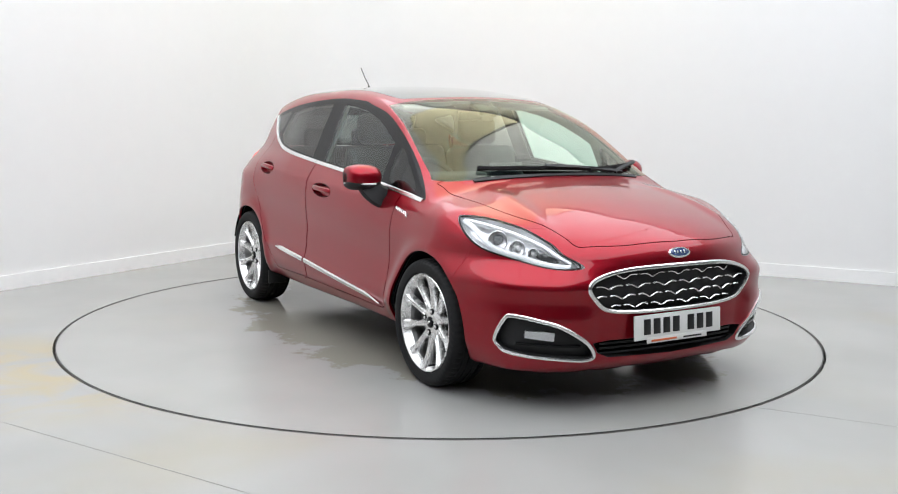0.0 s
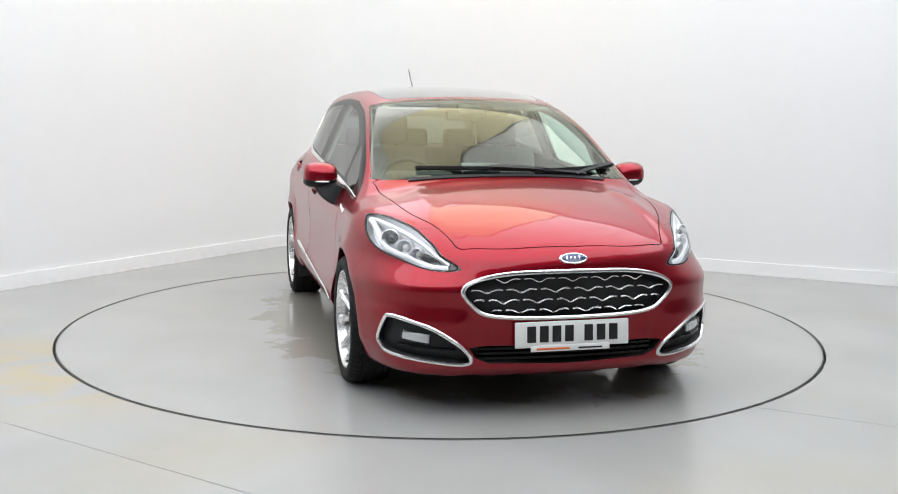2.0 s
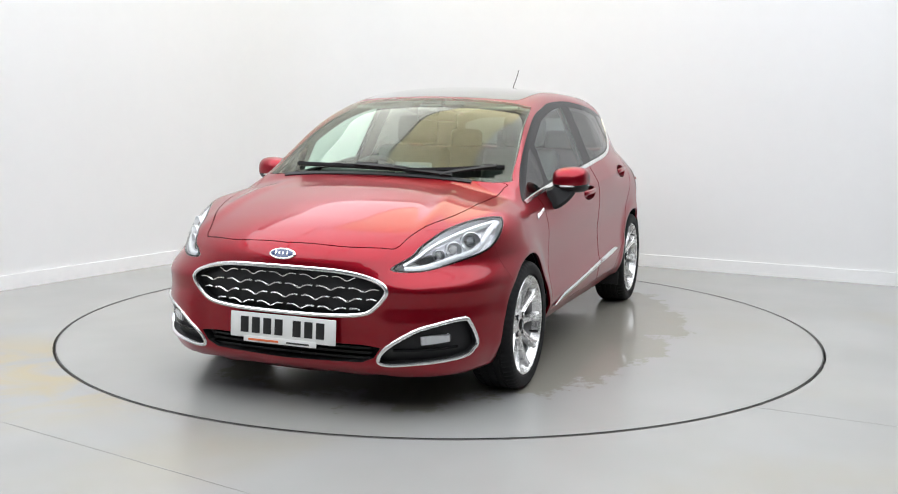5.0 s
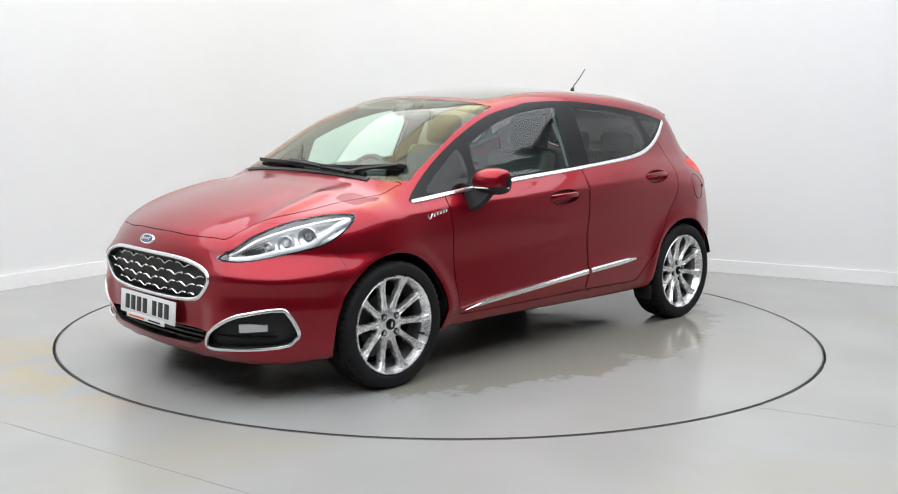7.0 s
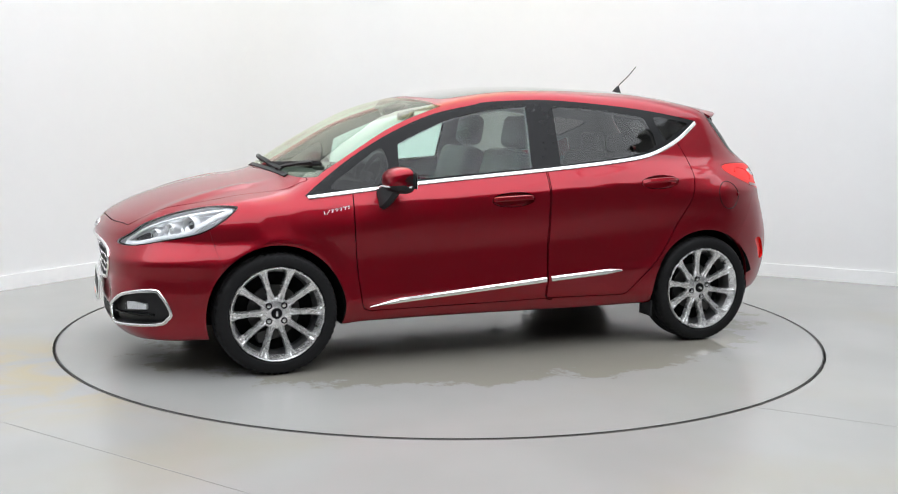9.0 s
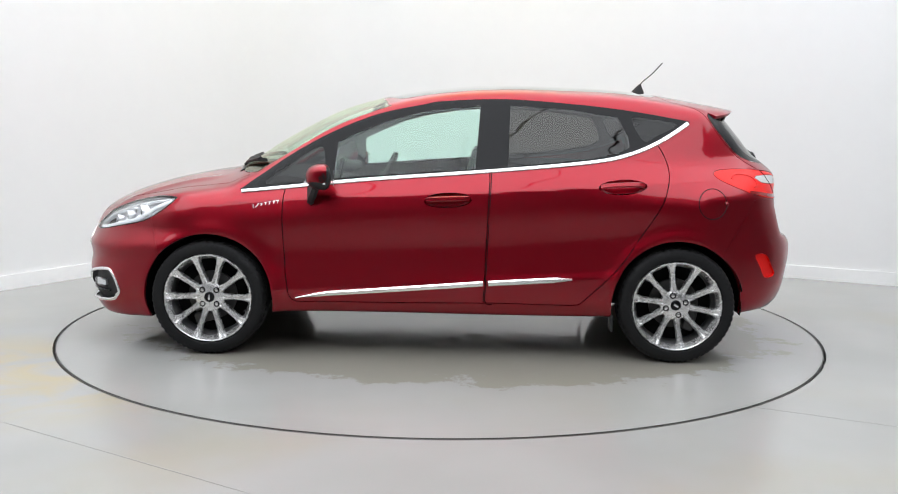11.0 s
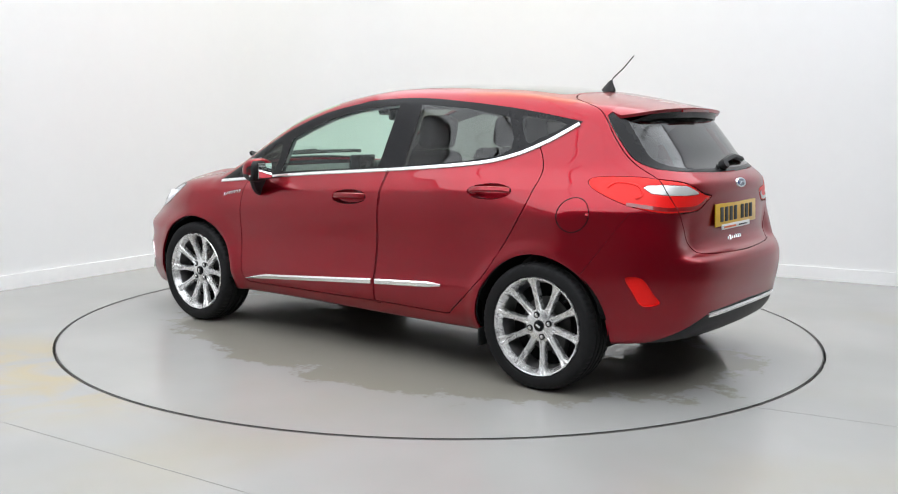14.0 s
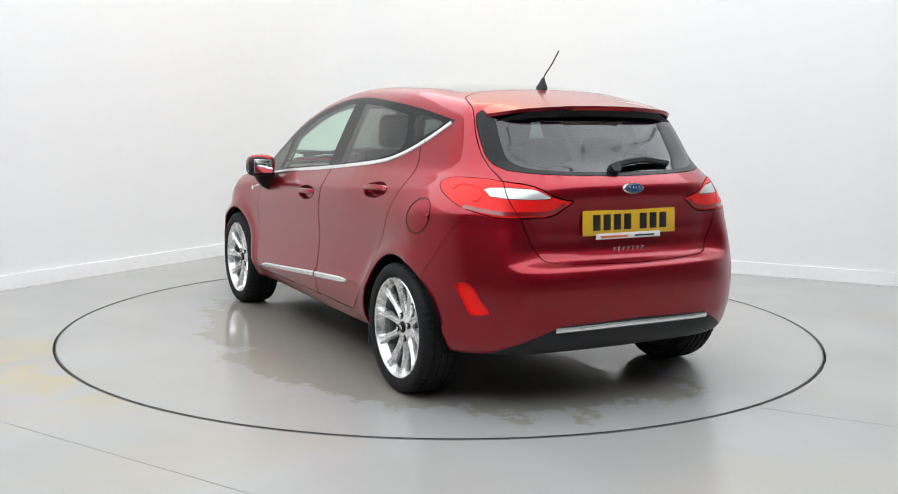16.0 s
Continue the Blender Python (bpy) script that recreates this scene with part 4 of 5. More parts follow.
def headlights(car):
    lamps = panel("headlight", ["headlight"], LENS, car, "clear headlight with silver inside", sides="pair")
    bowls = panel("bowl", ["headlight"], LAMP_SILVER, car, "", sides="pair", sink=0.05, wall=True)
    for s, lamp, bowl in ((1, lamps[0], bowls[0]), (-1, lamps[1], bowls[1])):
        bowl.parent = lamp
        tiny = [tuple(np.mean(HEADLIGHT, 0) + (np.array(q) - np.mean(HEADLIGHT, 0)) * 0.97) for q in HEADLIGHT]
        p, n = on_skin(tiny, "left")
        part("gasket", mirrored(sweep(p - n * 0.004, round_section(0.005, 6), True, ups=n), s), BLACK, lamp)
        # the light guide runs along the lower edge and climbs to the rear tip; a second band is the brow
        lines = (("light_guide", [(1.940, 0.654), (1.88, 0.660), (1.79, 0.681), (1.70, 0.701), (1.650, 0.718), (1.60, 0.752), (1.53, 0.794), (1.450, 0.826)], 0.012, DRL, "white light guide"),
                 ("brow", [(1.935, 0.668), (1.885, 0.703), (1.82, 0.742), (1.70, 0.785), (1.57, 0.815), (1.465, 0.829)], 0.009, LAMP_SILVER, "silver brow"))
        for name, line, half, mat, label in lines:
            p, n = on_skin(rounded(line, False), "left")
            bar = [(-half, -0.012), (-half, 0.002), (-half * 0.5, 0.006), (half * 0.5, 0.006), (half, 0.002), (half, -0.012)]
            part(name, mirrored(sweep(p - n * 0.016, bar, ups=n), s), mat, lamp, label)
        # reflector bowls in a row, the rear one with a dark projector lens
        to = Vector((0.82, 0.56, 0.02)).normalized()
        q = to.to_track_quat("Y", "Z").to_matrix().to_4x4()
        for x, z, r, deep in ((1.652, 0.762, 0.042, 0.034), (1.745, 0.733, 0.034, 0.036), (1.812, 0.712, 0.024, 0.034)):
            p, n = on_skin([(x, z)], "left")
            place = Matrix.Translation(Vector(p[0]) - Vector(n[0]) * deep) @ q
            bm = revolve([(r * 0.35, -0.028), (r * 0.7, -0.018), (r * 0.95, 0.0), (r * 1.02, 0.016), (r * 1.08, 0.014), (r * 1.02, -0.03)], 32, shut=True)
            bmesh.ops.transform(bm, matrix=place, verts=bm.verts[:])
            part("reflector_bowl", mirrored(bm, s), LAMP_SILVER, lamp, "bright reflector bowl")
            r = r * 0.62
            bm = revolve([(0.001, 0.010), (r * 0.4, 0.008), (r * 0.75, 0.002), (r, -0.010), (r, -0.022), (0.001, -0.022)], 32)
            bmesh.ops.transform(bm, matrix=place, verts=bm.verts[:])
            big = r > 0.025
            part("projector", mirrored(bm, s), ROOFGLASS if big else WHITE_LENS, lamp, "dark projector lens" if big else "clear bulb lens")
        dark = [(1.905, 0.676), (1.865, 0.706), (1.835, 0.715), (1.828, 0.692), (1.87, 0.672)]
        p, n = on_skin(rounded(dark), "left")
        bm = bmesh.new()
        bm.faces.new([bm.verts.new(a - b * 0.030) for a, b in zip(p, n)])
        bm.faces.ensure_lookup_table()
        bmesh.ops.triangulate(bm, faces=bm.faces[:])
        part("bezel", mirrored(bm, s), PLASTIC, lamp, "dark inner bezel")
        for k in range(5):
            x = 1.545 + k * 0.020
            p, n = on_skin([(x, 0.745 + 0.45 * (1.60 - x) * (x < 1.60)), (x - 0.02, 0.785 + 0.25 * (1.60 - x))], "left")
            part("rib", mirrored(sweep(p - n * 0.036, round_section(0.004, 6), ups=n), s), LAMP_SILVER, lamp)


def tail_lamps(car, gate):
    lamps = panel("tail_lamp", ["lamp_rear"], RED_LENS, car, "red tail lamp", sides="pair", gap=0.003, depth=0.012)
    whites = panel("reverse_lens", ["lamp_white"], WHITE_LENS, car, "clear reversing lens", sides="pair", depth=0.01)
    for s, lamp, white in ((1, lamps[0], whites[0]), (-1, lamps[1], whites[1])):
        white.parent = lamp
        low = rounded([(0.735, 0.905), (0.64, 0.884), (0.55, 0.881), (0.42, 0.884), (0.35, 0.918)], False)
        p, n = on_skin(low, "rear")
        part("lower_band", mirrored(sweep(p, [(-0.009, -0.004), (-0.009, 0.002), (0.009, 0.002), (0.009, -0.004)], ups=n), s), RED_DARK, lamp, "deep red lower band")
        arc = rounded([(0.725, 0.975), (0.69, 0.999), (0.66, 0.985), (0.675, 0.945), (0.70, 0.93)], False)
        p, n = on_skin(arc, "rear")
        part("light_guide", mirrored(sweep(p, round_section(0.006, 6, 0.6), ups=n), s), RED_LENS, lamp)
        line = [(0.583, 1.012), (0.589, 0.985), (0.590, 0.949), (0.575, 0.905), (0.556, 0.865)]
        p, n = on_skin(rounded(line, False), "rear")
        part("shut_line", mirrored(sweep(p, round_section(0.0022, 6), ups=n), s), BLACK, lamp)


def mirrors(car):
    def one(s):
        def shape(z0, z1, mat, name, grow=1.0, label="", x0=0.0):
            bm = bmesh.new()
            rings = []
            for i in range(13):
                y = 0.808 + 0.175 * (1 - math.cos(math.pi * i / 12)) / 2
                w = math.sin(math.pi * min(max((i + 0.6) / 13.2, 0), 1)) ** 0.45
                wide = 0.092 * w * grow
                tall = 0.069 * w * grow * (0.92 + 0.16 * i / 12)
                cx, cz = 0.628 - 0.035 * (i / 12) ** 2, 0.966 - 0.004 * i / 12
                row = []
                for k in range(20):
                    a = 2 * math.pi * k / 20
                    c, d = math.cos(a), math.sin(a)
                    x = cx + wide * math.copysign(abs(c) ** 0.85, c) * (1.0 if c > 0 else 0.46)
                    z = min(max(cz + tall * math.copysign(abs(d) ** 0.85, d), z0), z1)
                    row.append(bm.verts.new((max(x, x0), y, z)))
                rings.append(row)
            for a, b in zip(rings, rings[1:]):
                for k in range(20):
                    bm.faces.new((a[k], a[(k + 1) % 20], b[(k + 1) % 20], b[k]))
            bm.faces.new(rings[0])
            bm.faces.new(rings[-1])
            bmesh.ops.recalc_face_normals(bm, faces=bm.faces[:])
            return part(name, mirrored(bm, s), mat, base, label)

        arm = rounded([(0.700, 0.795, 0.862), (0.690, 0.830, 0.872), (0.665, 0.865, 0.905), (0.640, 0.885, 0.945)], False)
        base = part("door_mirror", mirrored(sweep(arm, [(-0.055, -0.016), (-0.060, 0), (-0.045, 0.020), (0.045, 0.020), (0.058, 0), (0.050, -0.016)], up=(1, 0, 0)), s), PLASTIC, car, "door mirror with red cap and black arm")
        shape(0.938, 2.0, PAINT, "cap", 1.0, "red mirror cap", 0.588)
        shape(0.0, 2.0, PLASTIC, "housing", 0.975, "black mirror housing")
        line = [(0.655 - 0.06 * (i / 8) ** 2 + 0.064 * (1 - (i / 8) ** 3), 0.86 + 0.124 * i / 8, 0.934) for i in range(9)]
        part("indicator", mirrored(sweep(line, round_section(0.005, 8), up=(0, 0, 1)), s), WHITE_LENS, base, "clear indicator strip")
        bm = box((0.004, 0.122, 0.084), (0.567, 0.897, 0.963), 0.0018, turn=pose(0, 0, 0, 0, 0, 10))
        part("glass", mirrored(bm, s), MIRROR, base, "mirror glass")

    both(one)


def roof_things(car, gate):
    # spoiler: the roof runs on past the tailgate's top, dark underneath
    bm = bmesh.new()
    top, low = [], []
    ys = np.linspace(-0.525, 0.525, 33)
    roof, _ = on_skin([(-1.36, y) for y in ys], "top")
    sag = [float(top_line(np.array(-1.36)) - crown(np.array(-1.36)) * y * y - 0.2 * y**4) - q[2] for y, q in zip(ys, roof)]
    for y, drop in zip(ys, sag):
        end = -1.632 + 0.05 * (abs(y) / 0.525) ** 2 + 0.10 * (abs(y) / 0.525) ** 8
        a, b = [], []
        for k in range(9):
            w = k / 8
            x = -1.36 + (end + 1.36) * w
            z = float(top_line(np.array(x)) - crown(np.array(x)) * y * y - 0.2 * y**4) - drop + 0.004 * w - 0.024 * w * max(0.0, (abs(y) - 0.38) / 0.145) ** 2
            a.append(bm.verts.new((x, y, z - 0.006 * (1 - w) ** 3)))
            b.append(bm.verts.new((x + 0.010 * w, y, z - 0.020 + 0.004 * w)))
        top.append(a)
        low.append(b)
    skin, dark = [], []
    for i in range(32):
        for k in range(8):
            skin.append(bm.faces.new((top[i][k], top[i + 1][k], top[i + 1][k + 1], top[i][k + 1])))
            dark.append(bm.faces.new((low[i][k], low[i][k + 1], low[i + 1][k + 1], low[i + 1][k])))
        skin.append(bm.faces.new((top[i][8], top[i + 1][8], low[i + 1][8], low[i][8])))
    for i in (0, 32):
        for k in range(8):
            skin.append(bm.faces.new((top[i][k], top[i][k + 1], low[i][k + 1], low[i][k])))
    bmesh.ops.recalc_face_normals(bm, faces=bm.faces[:])
    spoiler = part("spoiler", bm, PAINT, gate, "red roof spoiler")
    bm = bmesh.new()
    rows = []
    for y in np.linspace(-0.50, 0.50, 25):
        end = -1.618 + 0.10 * (abs(y) / 0.5) ** 3
        z = float(top_line(np.array(end)) - crown(np.array(end)) * y * y) - 0.017 - 0.30 * max(0, abs(y) - 0.36)
        rows.append([bm.verts.new(q) for q in ((end, y, z), (end + 0.012, y, z - 0.030), (-1.50, y, z - 0.052), (-1.44, y, z + 0.01))])
    for a, b in zip(rows, rows[1:]):
        for k in range(3):
            bm.faces.new((a[k], b[k], b[k + 1], a[k + 1]))
    part("spoiler_underside", bm, BLACK, spoiler, "black underside")
    lamp = [(-1.628 + 0.10 * (abs(y) / 0.545) ** 3, y, float(top_line(np.array(-1.62)) - crown(np.array(-1.62)) * y * y) - 0.012) for y in np.linspace(-0.16, 0.16, 11)]
    part("brake_lamp", sweep(lamp, [(-0.004, -0.006), (-0.004, 0.006), (0.004, 0.006), (0.004, -0.006)]), RED_DARK, spoiler, "deep red high brake lamp")
    # aerial
    p, n = on_skin([(-1.125, 0)], "top")
    foot = Vector(p[0])
    bm = bmesh.new()
    rows = []
    for i, (w, h) in enumerate(((1.0, 0.0), (0.85, 0.014), (0.55, 0.032), (0.32, 0.048), (0.18, 0.058))):
        rows.append([bm.verts.new(foot + Vector((0.045 * w * math.cos(a) - 0.018 * i / 4, 0.024 * w * math.sin(a), h - 0.004))) for a in np.linspace(0, 2 * math.pi, 17)[:-1]])
    for a, b in zip(rows, rows[1:]):
        for k in range(16):
            bm.faces.new((a[k], a[(k + 1) % 16], b[(k + 1) % 16], b[k]))
    bm.faces.new(rows[-1])
    base = part("aerial", bm, PLASTIC, car, "black roof aerial")
    tip = foot + Vector((-0.145, 0, 0.180))
    part("whip", sweep([foot + Vector((-0.012, 0, 0.04)), foot + Vector((-0.03, 0, 0.068)), foot.lerp(tip, 0.6) + Vector((0.0, 0, 0.008)), tip], round_section(0.0032, 8), up=(0, 1, 0)), PLASTIC, base)


def wipers(car, gate):
    def blade(points, arm, way, parent, lift):
        p, n = on_skin(points, way)
        w = part("wiper", sweep(p + n * lift, [(-0.006, -0.010), (-0.009, 0.004), (0.0, 0.014), (0.009, 0.004), (0.006, -0.010)], ups=n), PLASTIC, parent, "black wiper")
        p, n = on_skin(arm, way)
        h = np.linspace(0.012, lift + 0.014, len(arm))[:, None]
        part("wiper_arm", sweep(p + n * h, [(-0.010, -0.006), (-0.010, 0.006), (0.010, 0.006), (0.010, -0.006)], ups=n), PLASTIC, w)

    blade([(y, 1.012 - 0.035 * (y + 0.02) ** 2 - 0.02 * y) for y in np.linspace(-0.47, 0.22, 15)], [(0.42, 0.990), (0.26, 1.000), (0.10, 1.010), (-0.10, 1.014)], "front", car, 0.016)
    blade([(y, 1.008 + 0.05 * (y - 0.32)) for y in np.linspace(0.18, 0.635, 11)], [(0.36, 0.990), (0.44, 1.004), (0.54, 1.016), (0.60, 1.020)], "front", car, 0.016)
    line = [(0.62 * math.sin(a), 0.992 - 0.05 * (1 - math.cos(a))) for a in np.linspace(-1.0, 1.0, 15)]
    part("scuttle", trim_line(line, "front", 0.001, [(-0.014, -0.004), (-0.012, 0.005), (0.012, 0.005), (0.014, -0.004)]), PLASTIC, car, "black scuttle panel")
    p, n = on_skin([(0.05, 1.066), (-0.04, 1.078), (-0.14, 1.086), (-0.28, 1.076)], "rear")
    rw = part("rear_wiper", sweep(p + n * np.array([0.020, 0.026, 0.024, 0.012])[:, None], [(-0.012, -0.010), (-0.014, 0.006), (0.0, 0.014), (0.014, 0.006), (0.012, -0.010)], ups=n), PLASTIC, gate, "black rear wiper")
    p, n = on_skin([(0.055, 1.062)], "rear")
    oval("wiper_boss", p[0], 0.058, 0.050, 0.030, pose(0, 0, 0, 0, 0, 90) @ pose(0, 0, 0, 30), PLASTIC, rw)


def wheel():
    """One wheel at its hub, its face towards +y."""
    w = new("wheel")
    tread = [(0.236, 0.086), (0.246, 0.100), (0.268, 0.1055), (0.290, 0.101), (0.302, 0.089), (0.307, 0.070)]
    for y in (0.052, 0.018, -0.018, -0.052):
        tread += [(0.3088, y + 0.006), (0.303, y + 0.004), (0.303, y - 0.004), (0.3088, y - 0.006)]
    tread += [(0.307, -0.070), (0.302, -0.089), (0.290, -0.101), (0.268, -0.1055), (0.236, -0.086)]
    bm = revolve(tread, 180, shut=True)
    for v in bm.verts:
        # cross grooves part the shoulder blocks
        r = math.hypot(v.co.x, v.co.z)
        turn = round(math.degrees(math.atan2(v.co.z, v.co.x)) / 2)
        if r > 0.3015 and abs(v.co.y) > 0.055 and turn % 3 == 0:
            v.co.x, v.co.z = v.co.x * (r - 0.005) / r, v.co.z * (r - 0.005) / r
    part("tyre", bm, RUBBER, w, "black tyre with grooved tread")
    part("rim", revolve([(0.236, 0.084), (0.238, 0.092), (0.234, 0.097), (0.228, 0.094), (0.224, 0.084), (0.216, 0.068), (0.211, 0.054), (0.216, 0.046), (0.230, 0.062)], 80, shut=True), ALLOY, w, "silver alloy rim")
    part("barrel", revolve([(0.213, 0.056), (0.204, 0.02), (0.200, -0.03), (0.236, -0.09), (0.230, 0.05)], 64, shut=True), BARREL, w, "shaded barrel of the rim")
    # an added black disc stands for the shade behind the spokes
    part("backing", revolve([(0.001, -0.036), (0.203, -0.036), (0.203, -0.032), (0.001, -0.032)], 48), LINER, w, "black disc added for the shade behind the spokes")
    part("brake_disc", revolve([(0.07, -0.030), (0.132, -0.030), (0.132, -0.012), (0.07, -0.012), (0.066, 0.012), (0.001, 0.012), (0.001, -0.03)], 64), IRON, w, "grey brake disc")
    part("caliper", box((0.06, 0.065, 0.13), (0.115, -0.012, 0.03), 0.012, turn=pose(0, 0, 0, 0, 14, 0)), IRON, w)
    part("hub", revolve([(0.001, 0.060), (0.036, 0.060), (0.062, 0.057), (0.078, 0.050), (0.082, 0.040), (0.074, 0.012), (0.001, 0.012)], 60), ALLOY, w)
    # a spoke: two ridges with a channel between, flared where it meets the rim
    bm = bmesh.new()
    rows = []
    for k in range(11):
        t = k / 10
        r = 0.066 + 0.162 * t
        y = 0.053 + 0.012 * t + 0.024 * t * t
        h = 0.0185 - 0.0035 * math.sin(math.pi * min(t * 1.1, 1)) + 0.011 * (max(0, t - 0.72) / 0.28) ** 2
        g = 0.006 * min(1.0, 5 * t) * min(1.0, 6 * (1 - t))
        rows.append([bm.verts.new((x, y + q, r)) for x, q in ((-h, -0.034), (-h, -0.008), (-h * 0.66, 0.001), (-h * 0.34, 0.001), (-h * 0.16, -g), (h * 0.16, -g), (h * 0.34, 0.001), (h * 0.66, 0.001), (h, -0.008), (h, -0.034))])
    for a, b in zip(rows, rows[1:]):
        for k in range(9):
            bm.faces.new((a[k], a[k + 1], b[k + 1], b[k]))
        bm.faces.new((a[9], a[0], b[0], b[9]))
    bm.faces.new(rows[0])
    bm.faces.new(rows[-1])
    bmesh.ops.recalc_face_normals(bm, faces=bm.faces[:])
    spoke = part("spoke", bm, ALLOY, w)
    nut = part("wheel_nut", revolve([(0.001, 0.064), (0.0085, 0.062), (0.009, 0.045), (0.001, 0.045)], 12), CHROME, w)
    well = part("nut_well", revolve([(0.0160, 0.050), (0.0160, 0.0585), (0.0105, 0.0585), (0.0105, 0.050)], 20, shut=True), BLACK, w)
    for k in range(1, 10):
        o = new("spoke", spoke.data)
        o.parent, o.matrix_basis = w, pose(0, 0, 0, 0, 36 * k, 0)
    for k in range(4):
        m = pose(0, 0, 0, 0, 45 + 90 * k, 0) @ pose(0, 0.0025, 0.054)
        for first in (nut, well):
            o = first if k == 0 else new(first.name.split(".")[0], first.data)
            o.parent, o.matrix_basis = w, m
    part("hub_cap", revolve([(0.001, 0.070), (0.020, 0.069), (0.0270, 0.065), (0.0285, 0.055), (0.001, 0.055)], 36), BLACK, w, "black hub cap")
    part("cap_emblem", box((0.026, 0.002, 0.011), (0, 0.0705, 0), 0.0008), CHROME, w, "small bright emblem")
    part("valve", revolve([(0.001, 0.0), (0.005, 0.0), (0.005, 0.045), (0.001, 0.045)], 8), PLASTIC, w).matrix_basis = pose(0.07, 0.045, -0.194)
    return w


def running_gear(car):
    first = wheel()
    first.parent = car
    spin = {(1, 1): 90, (-1, 1): 152.5, (1, -1): 31, (-1, -1): 3}
    done = False
    for (sx, sy), a in spin.items():
        m = pose(sx * AXLE, sy * 0.768, HUB, 0, 0, 0 if sy > 0 else 180) @ pose(0, 0, 0, 0, a, 0)
        if not done:
            first.matrix_basis, done = m, True
        else:
            copy_thing(first, m).parent = car
        arc = np.linspace(-9, 189, 41)
        bm = bmesh.new()
        rows = []
        for d in arc:
            c, q = math.cos(radians(d)), math.sin(radians(d))
            rows.append([bm.verts.new((sx * AXLE + r * c, sy * y, HUB + r * q)) for r, y in ((0.352, 0.855 if q > 0.25 else 0.80), (0.356, 0.70), (0.352, 0.50), (0.12, 0.49))])
        for a_, b_ in zip(rows, rows[1:]):
            for k in range(3):
                bm.faces.new((a_[k], a_[k + 1], b_[k + 1], b_[k]))
        part("arch_liner", bm, LINER, car, "black wheel arch liner")
        if sx < 0:
            part("mud_flap", box((0.012, 0.12, 0.09), (sx * AXLE + 0.338, sy * 0.79, 0.205), 0.004), PLASTIC, car)
    part("axle_beam", box((0.10, 1.2, 0.08), (-1.20, 0.0, 0.28), 0.02), LINER, car)


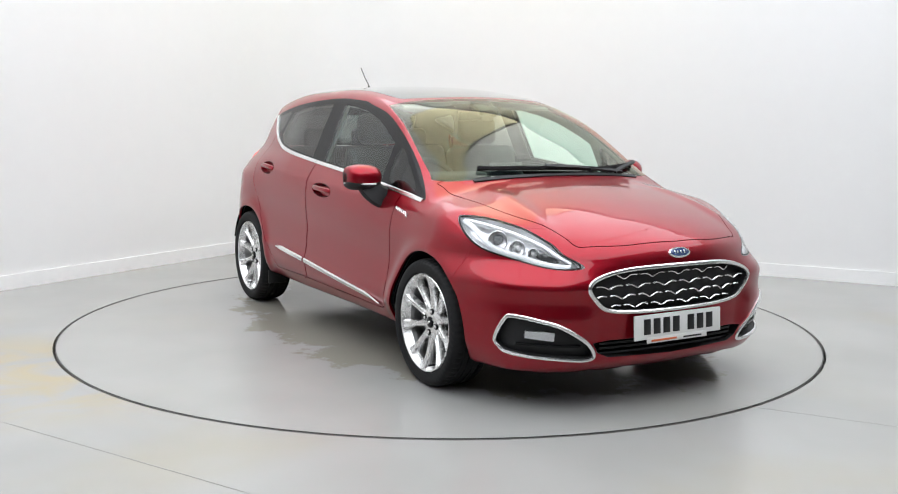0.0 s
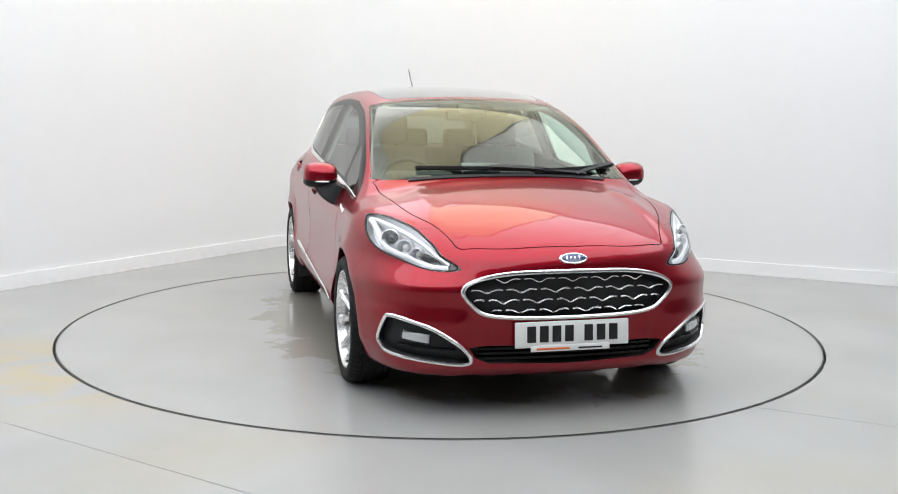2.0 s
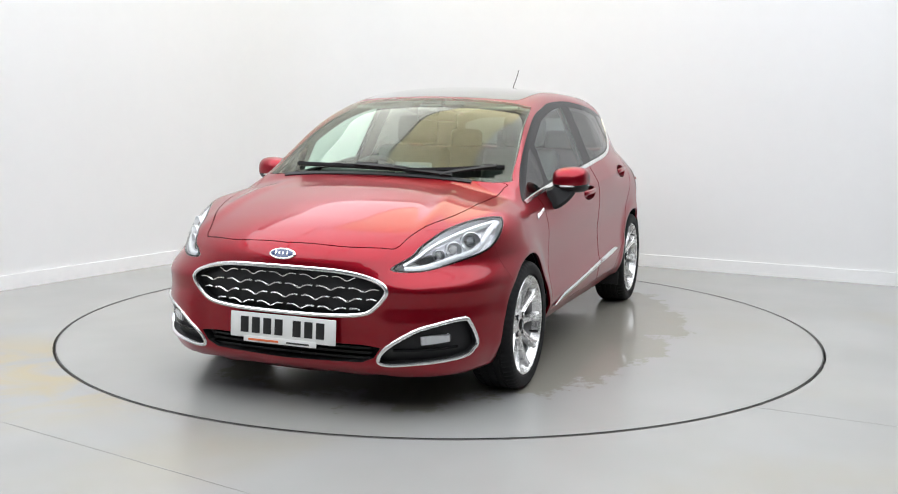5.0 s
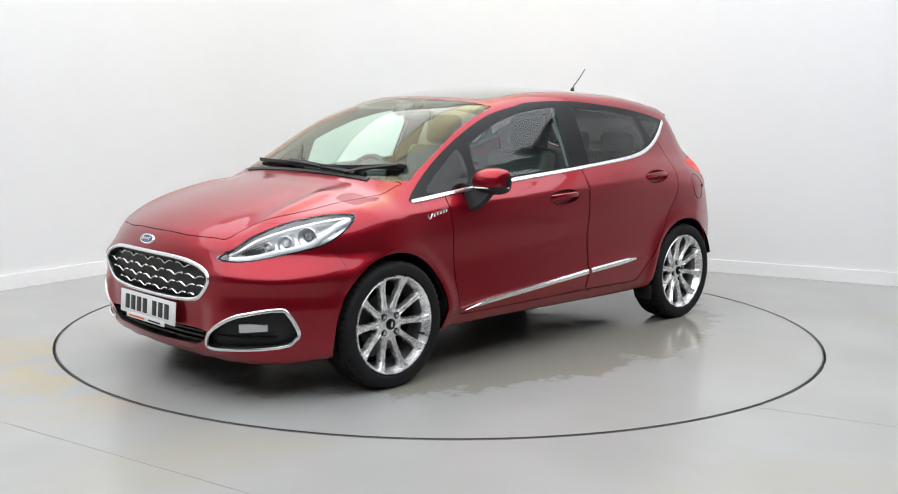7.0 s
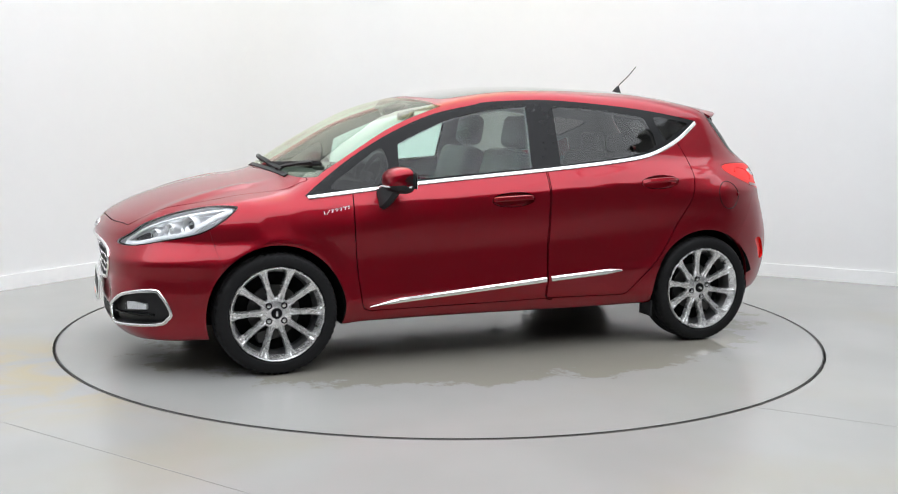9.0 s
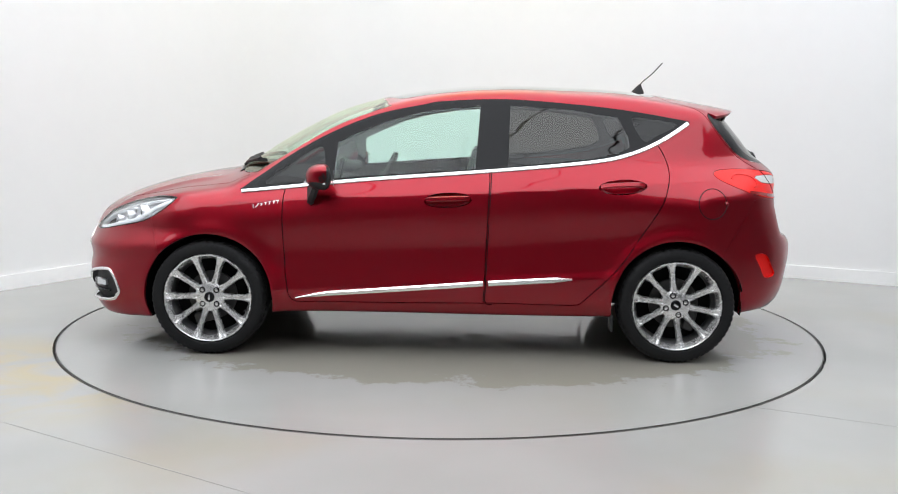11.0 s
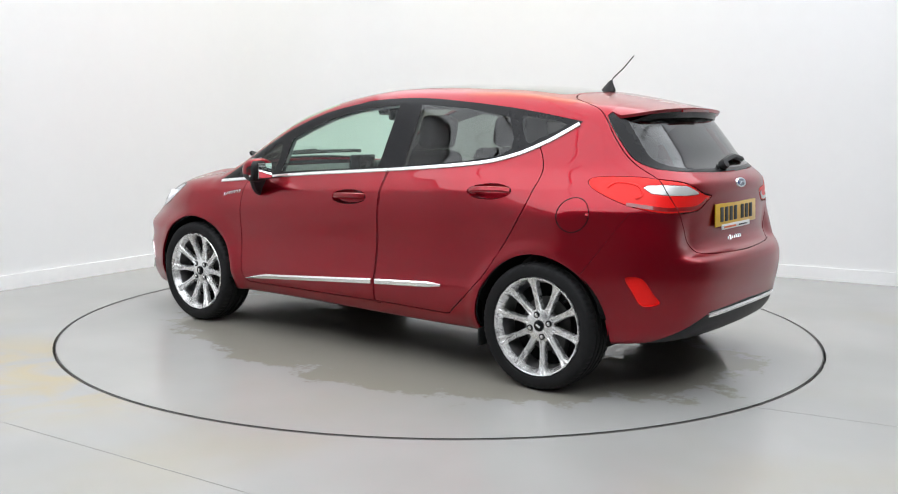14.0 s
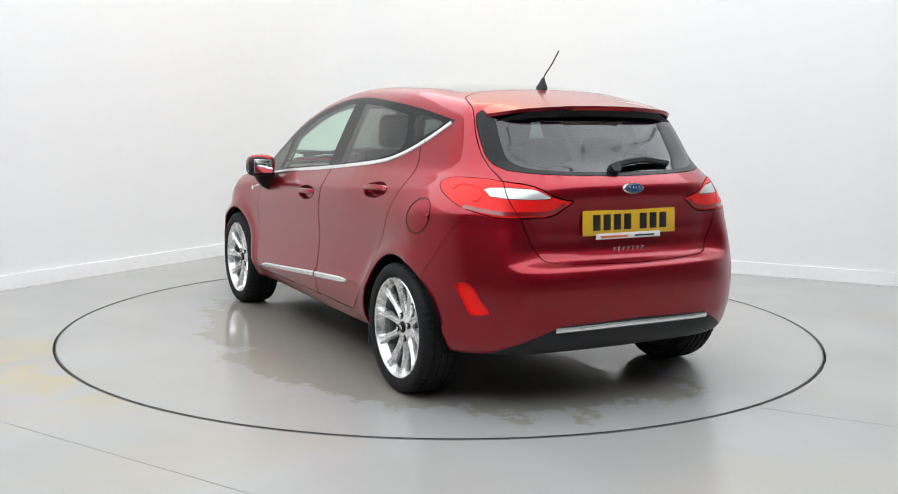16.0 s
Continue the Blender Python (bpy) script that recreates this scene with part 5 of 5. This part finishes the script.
def cabin(car):
    seat = new("front_seat")
    part("cushion", box((0.50, 0.50, 0.16), (0.10, 0, 0.47), 0.05, 3, pose(0, 0, 0, 0, -6, 0)), LEATHER, seat)
    part("backrest", box((0.14, 0.48, 0.62), (-0.20, 0, 0.80), 0.05, 3, pose(0, 0, 0, 0, -16, 0)), LEATHER, seat)
    part("headrest", box((0.10, 0.27, 0.19), (-0.325, 0, 1.205), 0.045, 3, pose(0, 0, 0, 0, -10, 0)), LEATHER, seat)
    for y in (-0.05, 0.05):
        part("headrest_post", sweep([(-0.275, y, 1.02), (-0.315, y, 1.16)], round_section(0.006, 8), up=(0, 1, 0)), CHROME, seat)
    seat.parent = car
    seat.matrix_basis = pose(0.06, 0.36, -0.01)
    tagged(seat, "dark leather front seat")
    copy_thing(seat, pose(0.06, -0.36, -0.01)).parent = car
    bench = part("rear_bench", box((0.48, 1.25, 0.18), (-0.78, 0, 0.50), 0.06, 3), LEATHER, car, "dark leather rear bench")
    part("backrest", box((0.14, 1.22, 0.58), (-1.07, 0, 0.78), 0.05, 3, pose(0, 0, 0, 0, -18, 0)), LEATHER, bench)
    for y in (-0.36, 0.0, 0.36):
        part("headrest", box((0.09, 0.24, 0.15), (-1.17, y, 1.11), 0.04, 3), LEATHER, bench)
    part("parcel_shelf", box((0.42, 1.10, 0.03), (-1.42, 0, 0.985), 0.01), CABIN, car, "charcoal parcel shelf")
    bm = bmesh.new()
    rows = []
    for y in np.linspace(-0.68, 0.68, 21):
        bow = 0.10 * (y / 0.68) ** 2
        rows.append([bm.verts.new(q) for q in ((1.12 - bow, y, 0.945), (0.92 - bow * 0.6, y, 0.955), (0.70, y, 0.935), (0.62, y, 0.87), (0.60, y, 0.72), (0.72, y, 0.60), (0.80, y, 0.45))])
    for a, b in zip(rows, rows[1:]):
        for k in range(6):
            bm.faces.new((a[k], b[k], b[k + 1], a[k + 1]))
    bmesh.ops.recalc_face_normals(bm, faces=bm.faces[:])
    dash = part("dashboard", bm, CABIN, car, "charcoal dashboard")
    part("instrument_hood", box((0.16, 0.36, 0.06), (0.66, -0.36, 0.955), 0.025, 3), CABIN, dash)
    part("screen", box((0.02, 0.22, 0.13), (0.64, 0.0, 0.965), 0.006, 2, pose(0, 0, 0, 0, -10, 0)), ROOFGLASS, dash, "dark touch screen")
    hoop = [(0, 0.182 * math.cos(a), 0.182 * math.sin(a)) for a in np.linspace(0, 2 * math.pi, 41)[:-1]]
    bm = sweep(hoop, round_section(0.015, 10), True, up=(1, 0, 0))
    sw = part("steering_wheel", bm, LEATHER, car, "dark leather steering wheel")
    sw.matrix_basis = pose(0.42, -0.36, 0.868, 0, -24, 0)
    part("boss", box((0.05, 0.15, 0.12), (0.02, 0, 0), 0.025, 3), CABIN, sw)
    for a in (0, 180, 270):
        part("spoke", box((0.018, 0.12, 0.035), (0.008, 0, 0), 0.006, 2, pose(0, 0, 0, a, 0, 0) @ pose(0, 0.11, 0)), CABIN, sw)
    part("rear_view_mirror", box((0.035, 0.24, 0.065), (0.30, 0.0, 1.285), 0.014, 3), BLACK, car, "black interior mirror")
    part("sensor_box", box((0.14, 0.13, 0.05), (0.385, 0.0, 1.330), 0.015, 2, pose(0, 0, 0, 0, 26, 0)), BLACK, car, "black windscreen sensor box")
    for s in (1, -1):
        part("sun_visor", box((0.14, 0.34, 0.018), (0.27, s * 0.33, 1.345), 0.006, 2, pose(0, 0, 0, 0, 14, 0)), HEADLINER, car, "pale sun visor")


def fuel_flap(car):
    p, n = on_skin([(-1.415 + 0.076 * math.cos(a), 0.848 + 0.078 * math.sin(a)) for a in np.linspace(0, 2 * math.pi, 49)[:-1]], "left")
    part("fuel_flap", sweep(p - n * 0.0004, round_section(0.0027, 6), True, ups=n), BLACK, car, "round fuel flap seam")
    p, n = on_skin([(-1.478, 0.850), (-1.492, 0.850)], "left")
    part("flap_pull", sweep(p + n * 0.002, round_section(0.010, 8), ups=n), PAINT, car)


def hatchback():
    root = new("car")
    gate = bodywork(root)
    brightwork(root, gate)
    headlights(root)
    tail_lamps(root, gate)
    mirrors(root)
    roof_things(root, gate)
    wipers(root, gate)
    number_plate("front_plate", (2.056, 0.002, 0.374), pose(0, 0, 0, 0, 0, 90) @ pose(0, 0, 0, -4), PLATE_W, root, "white front number plate with dark marks")
    number_plate("rear_plate", (-1.862, 0.002, 0.833), pose(0, 0, 0, 0, 0, -90) @ pose(0, 0, 0, -3), PLATE_Y, gate, "yellow rear number plate with dark marks")
    running_gear(root)
    cabin(root)
    fuel_flap(root)
    return tagged(root, "ruby red five-door hatchback with chrome trim, parked on a turntable", "car")


car = hatchback()


def motions():
    walk(deck, [(t, pose(0, 0, 0, 0, 0, a)) for t, a in TURN])
    walk(car, [(t, pose(0, 0, 0.0, 0, 0, a) @ pose(CAR_AT[0], CAR_AT[1], 0.0)) for t, a in TURN])


motions()
